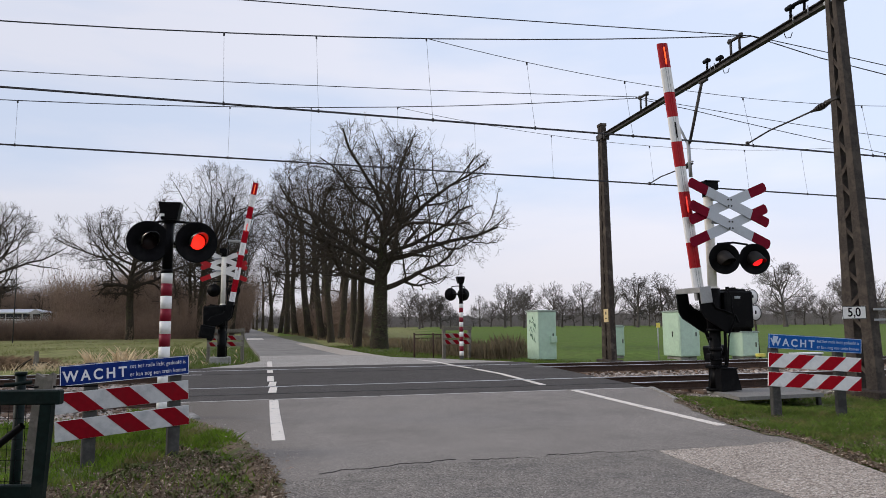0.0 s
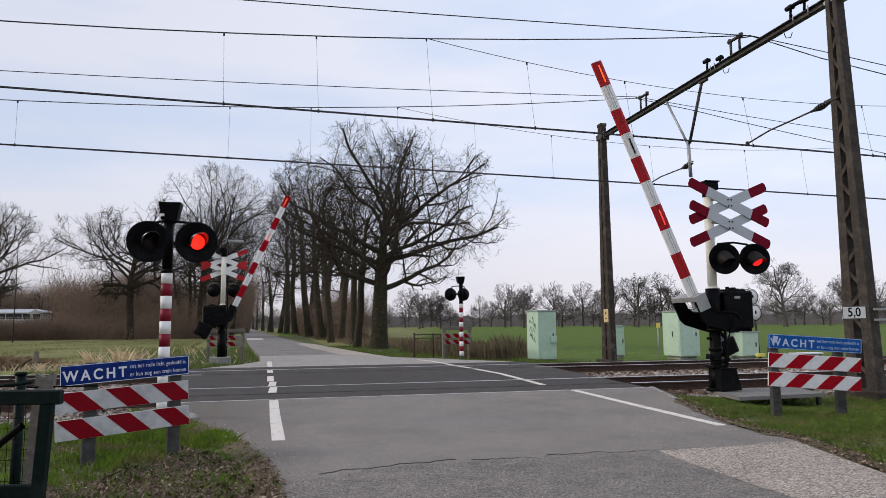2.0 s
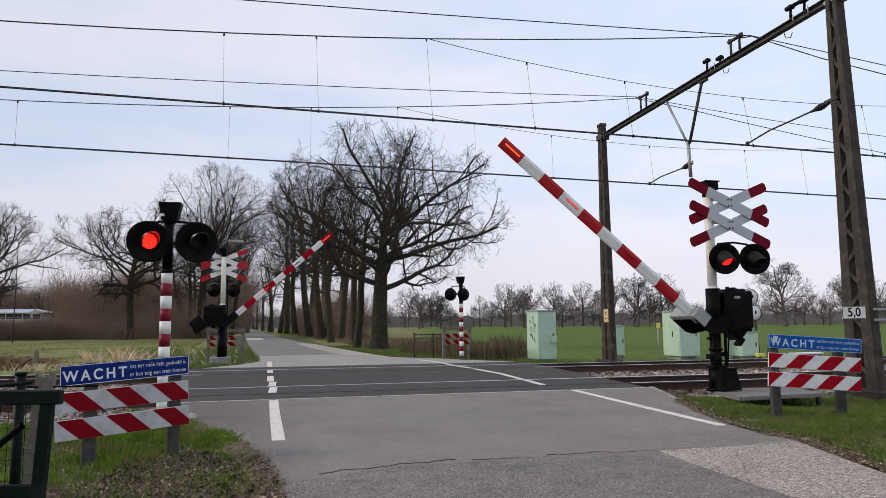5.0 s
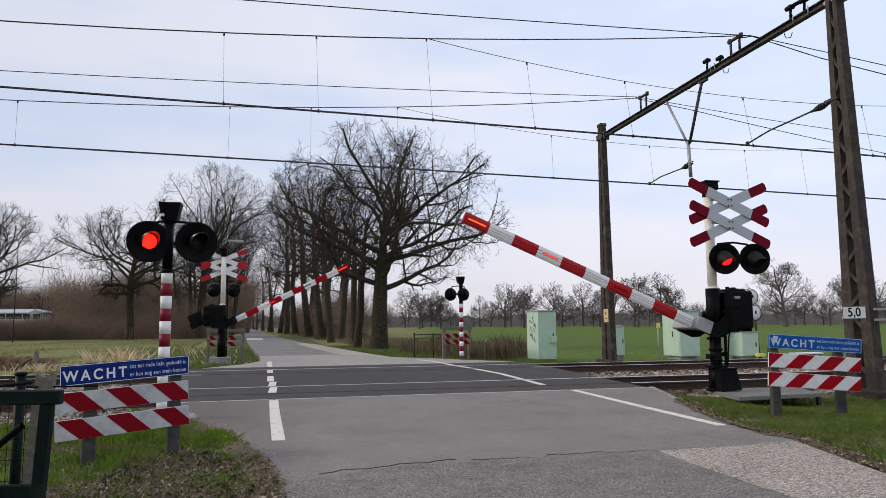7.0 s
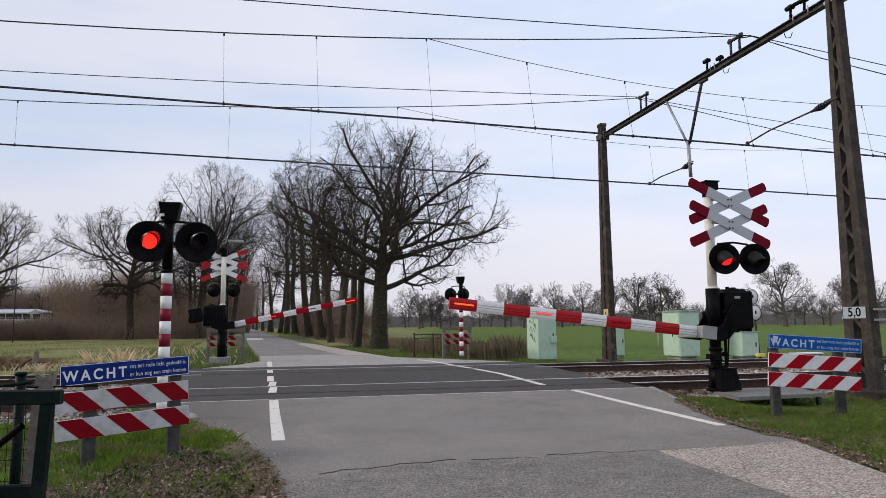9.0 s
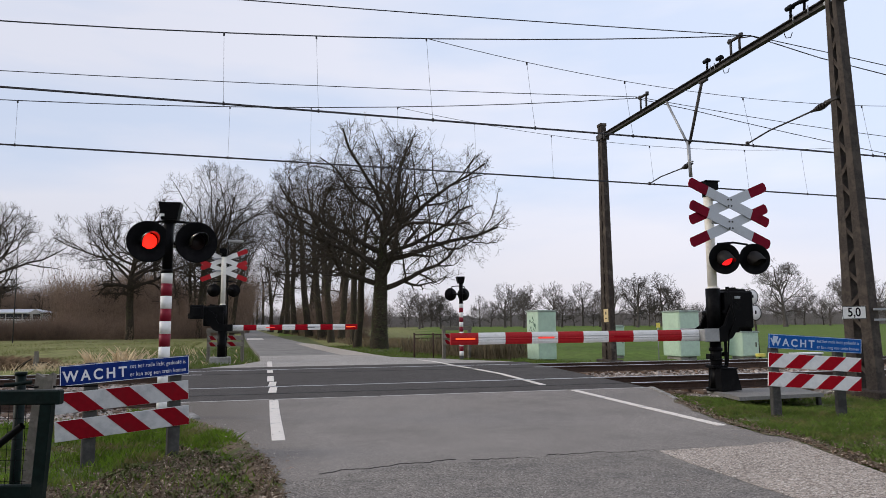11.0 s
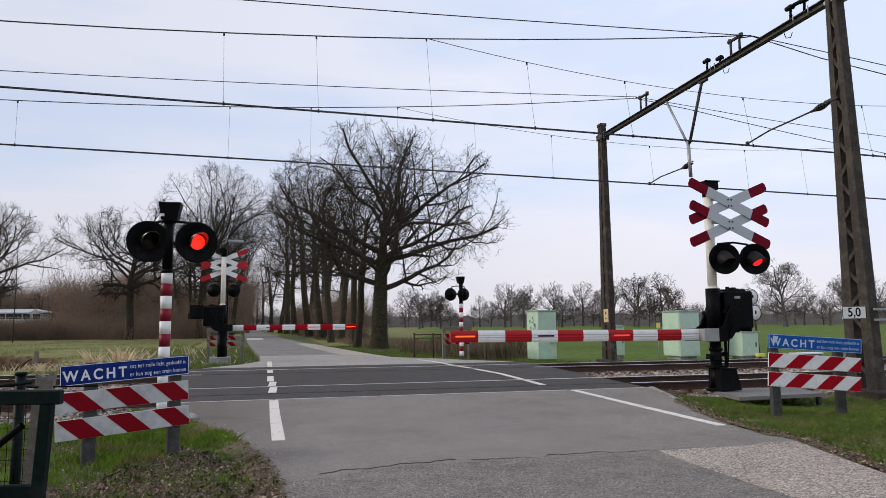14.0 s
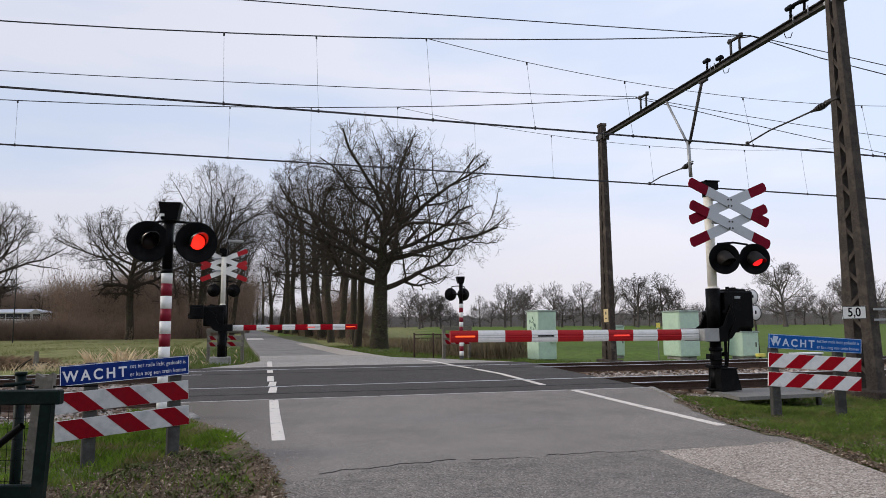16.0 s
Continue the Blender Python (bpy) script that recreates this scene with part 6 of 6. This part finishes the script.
thing("wood_floor_grass", "brown dead grass below the lane trees", "grass", kind="stuff", shape=blades(6, 9000, wood_floor, 0.42, 0.022, 0.5), material=surface("dead_grass", (0.20, 0.155, 0.095), 0.9, vary=0.4, grain=2, bump=0, world_space=True, spec=0.05))


def litter():
    """Dead leaves and clippings on the verge corner."""
    r = random.Random(12)
    s = Shape()
    for _ in range(21000):
        u = r.random()
        if u < 0.66:
            y = 4.2 + 4.9 * r.random() ** 1.2
            x = road_left(y) + 0.07 - 2.4 * r.random() ** 1.2
            if not is_bare(x, y) and r.random() < 0.93:
                continue
        else:
            y = r.uniform(4.4, 11.5)
            x = road_right(y) + 0.02 + r.random() ** 2.4 * 2.0
            if r.random() < (0.75 if y > 7.0 else 0.35):
                continue
        z = max(ground_height(x, y), 0.006 if road_left(y) - 0.14 < x < road_right(y) + 0.28 else -9) + r.random() * 0.04 * (u < 0.66)
        a = r.uniform(0.010, 0.032) * (1.0 if r.random() < 0.85 else 1.5)
        q = Euler((r.gauss(0, 0.5), r.gauss(0, 0.5), r.uniform(0, 6.28))).to_matrix()
        if r.random() < 0.3:
            vs = [(-a * 2.2, -0.003, 0), (a * 2.2, -0.003, 0.004), (a * 2.2, 0.003, 0.004), (-a * 2.2, 0.003, 0)]
        else:
            vs = [(-a, 0, 0), (0, -a * 0.5, 0.006), (a, 0, 0), (0, a * 0.5, 0.006)]
        s.add([q @ Vector(v) + Vector((x, y, z + 0.008)) for v in vs], [(0, 1, 2, 3)])
    return s


thing("leaf_litter", "brown dead leaves and clippings on the verge", "leaf litter", kind="stuff", shape=litter(), material=DEAD_LEAF)


def weeds(r_seed, count):
    """Small leafy plants that come up between the dead leaves."""
    r = random.Random(r_seed)
    s = Shape()
    for _ in range(count):
        y = r.uniform(5.4, 9.6)
        x = road_left(y) + 0.05 - 1.7 * r.random() ** 1.1
        if not is_bare(x, y) or noise.noise(Vector((x * 1.6, y * 1.6, 3))) < -0.12:
            continue
        z = ground_height(x, y)
        for k in range(r.randint(4, 8)):
            a = r.uniform(0, 6.283)
            ln, w, h = r.uniform(0.03, 0.075), r.uniform(0.008, 0.02), r.uniform(0.015, 0.07)
            d, o = Vector((math.cos(a), math.sin(a), 0)), Vector((-math.sin(a), math.cos(a), 0))
            p = Vector((x, y, z + 0.01))
            s.add([p, p + d * ln * 0.6 + o * w + Vector((0, 0, h)), p + d * ln + Vector((0, 0, h * 0.8)), p + d * ln * 0.6 - o * w + Vector((0, 0, h))], [(0, 1, 2, 3)])
    return s


thing("ground_weeds", "small dull green weeds among the dead leaves", "weeds", kind="stuff", shape=weeds(31, 550), material=WEED)


def road_grit():
    """Loose grit that gathers along the asphalt edges."""
    r = random.Random(23)
    s = Shape()
    for k in range(1050):
        if k > 900:
            y = 4.2 + 7.5 * r.random() ** 1.3
            x = r.uniform(road_left(y) + 0.3, road_right(y) - 0.2)
        elif r.random() < 0.5:
            y = r.uniform(4.2, 10.0)
            x = road_left(y) + 0.02 + abs(r.gauss(0, 0.22))
        else:
            y = r.uniform(4.4, 11.0)
            x = road_right(y) - abs(r.gauss(0, 0.25))
        a = r.uniform(0.003, 0.009)
        vs = [(a, 0, 0), (-a, 0, 0), (0, a, 0), (0, -a, 0), (0, 0, a * 0.9)]
        s.add([(x + p[0], y + p[1], 0.008 + p[2]) for p in vs], [(0, 2, 4), (2, 1, 4), (1, 3, 4), (3, 0, 4)])
    return s


thing("road_grit", "loose pale grit along the asphalt edges", "grit", kind="stuff", shape=road_grit(), material=STONE)


def ivy():
    r = random.Random(21)
    s = Shape()
    for _ in range(1800):
        z = 0.1 + 6.4 * r.random() ** 1.2
        a = r.uniform(0, 6.283)
        rad = 0.47 * (1 - 0.45 * z / 8) + r.random() ** 2 * 0.09
        p = Vector((math.cos(a) * rad, math.sin(a) * rad, z))
        q = Euler((r.uniform(-1, 1), r.uniform(-1, 1), a)).to_matrix()
        k = r.uniform(0.03, 0.06)
        s.add([q @ Vector(v) * k + p for v in ((0, -1, 0), (0.3, 0, 0.8), (0, 1, 0), (0.3, 0, -0.9))], [(0, 1, 2, 3)])
    return s


part("ivy", ivy(), IVY, oak, "olive green ivy leaves on the trunk")


def lane_scrub(r):
    y = r.uniform(62, 130)
    x = 5.6 - (y - 62) * 0.05 + r.random() * 2.6
    k = 1.7
    if r.random() < 0.4:
        k = 1.0
        x = -9.5 - (y - 60) * 0.05 - r.random() * 9
        y += 14
    return x, y, k * (0.5 + 0.5 * noise.noise(Vector((x * 0.4, y * 0.2, 3))))


thing("undergrowth", "brown bare undergrowth below the lane trees", "bushes", kind="stuff", shape=sticks(8, 11000, lane_scrub, 5.6, 0.012, 0.32), material=SCRUB)


def bare_wood(r):
    a = radians(-22 + r.random() * 19.7)
    dist = r.uniform(118, 190) if a > radians(-16.0) else r.uniform(165, 210)
    k = 0.75 + 0.5 * noise.noise(Vector((a * 14, 1, 0)))
    return math.sin(a) * dist, math.cos(a) * dist, k


thing("far_thicket", "grey-brown bare thicket behind the meadow", "bushes", kind="stuff", shape=sticks(13, 9000, bare_wood, 16.5, 0.034, 0.2), material=SCRUB)


def house_hedge(r):
    x = r.uniform(-37, -22.5)
    return x, r.uniform(78.5, 84), 0.85 + 0.3 * noise.noise(Vector((x * 0.5, 4, 0)))


thing("hedge", "dense dark brown bare hedge before the house", "hedge", kind="stuff", shape=sticks(23, 4200, house_hedge, 3.25, 0.012, 0.35), material=SCRUB)

# low house behind the scrub
house = thing("house", "low white house with a grey roof behind the scrub", "house", pose(-48.5, 145, 0, 0, 0, -10))
house.scale = (1.0, 1.0, 0.87)
part("wall", Shape().box((0, 0, 2.28), (13, 6, 4.56), 0.02), BRICK_HOUSE, house)
part("fascia", Shape().box((0, -3.47, 4.55), (13.7, 0.10, 0.26), 0.02), LETTER, house, "white eaves board")
part("roof", Shape().add([(-6.8, -3.4, 4.6), (6.8, -3.4, 4.6), (6.8, 3.4, 4.6), (-6.8, 3.4, 4.6), (-6.0, 0, 5.4), (4.0, 0, 5.4)], [(0, 1, 5, 4), (1, 2, 5), (2, 3, 4, 5), (3, 0, 4), (3, 2, 1, 0)]), ROOF_GREY, house, "grey shallow roof")
part("gable", Shape().prism([(3.9, 4.25), (7.0, 4.25), (5.5, 5.3)], 0.3, pose(0, -3.75, 0)), BRICK_HOUSE, house, "white gable")
for x in (-5.4, -3.9, -2.4, -0.9, 0.6, 2.1, 3.6, 5.4):
    w = part("window", Shape().box((x, -3.02, 3.78), (1.25, 0.1, 1.15), 0.01), GLASS_DARK, house)
    part("window_frame", Shape().box((x, -3.06, 3.62), (1.25, 0.08, 0.06), 0.01).box((x, -3.06, 3.17), (1.4, 0.10, 0.10), 0.01), LETTER, w)


def street_lamp(x, y, h, reach, paint):
    ob = thing("street_lamp", "slender street lamp with a flat head", "street lamp", pose(x, y, -0.1), "street lamps")
    part("pole", Shape().rod((0, 0, -0.2), (0, 0, h), 0.05, 0.03, n=10), paint, ob)
    part("head", Shape().box((reach / 2, 0, h + 0.02), (abs(reach) + 0.1, 0.22, 0.10), 0.03), GREY_ALU, ob, "flat grey lamp head")


street_lamp(-22.19, 66, 8.84, 0.9, GREY_POST)
street_lamp(-2.3, 32.5, 5.2, 0.6, BLACK)


def meadow_tufts(r):
    y = 26 + 44 * r.random() ** 1.4
    x = -4.0 - (y - 26) * 0.06 - r.random() ** 1.2 * (8 + y * 0.42)
    t = noise.noise(Vector((x * 0.25, y * 0.25, 6)))
    if t < -0.05:
        return None, None, None
    return x, y, 0.7 + 0.8 * t


thing("meadow_tufts", "rough olive grass tufts in the meadow", "grass", kind="stuff", shape=blades(17, 24000, meadow_tufts, 0.17, 0.012, 0.5), material=surface("meadow_blade", (0.185, 0.200, 0.068), 0.9, vary=0.5, grain=1.5, patch=0.3, bump=0, second=(0.22, 0.18, 0.09), amount=0.2, world_space=True, spec=0.05))


motions()
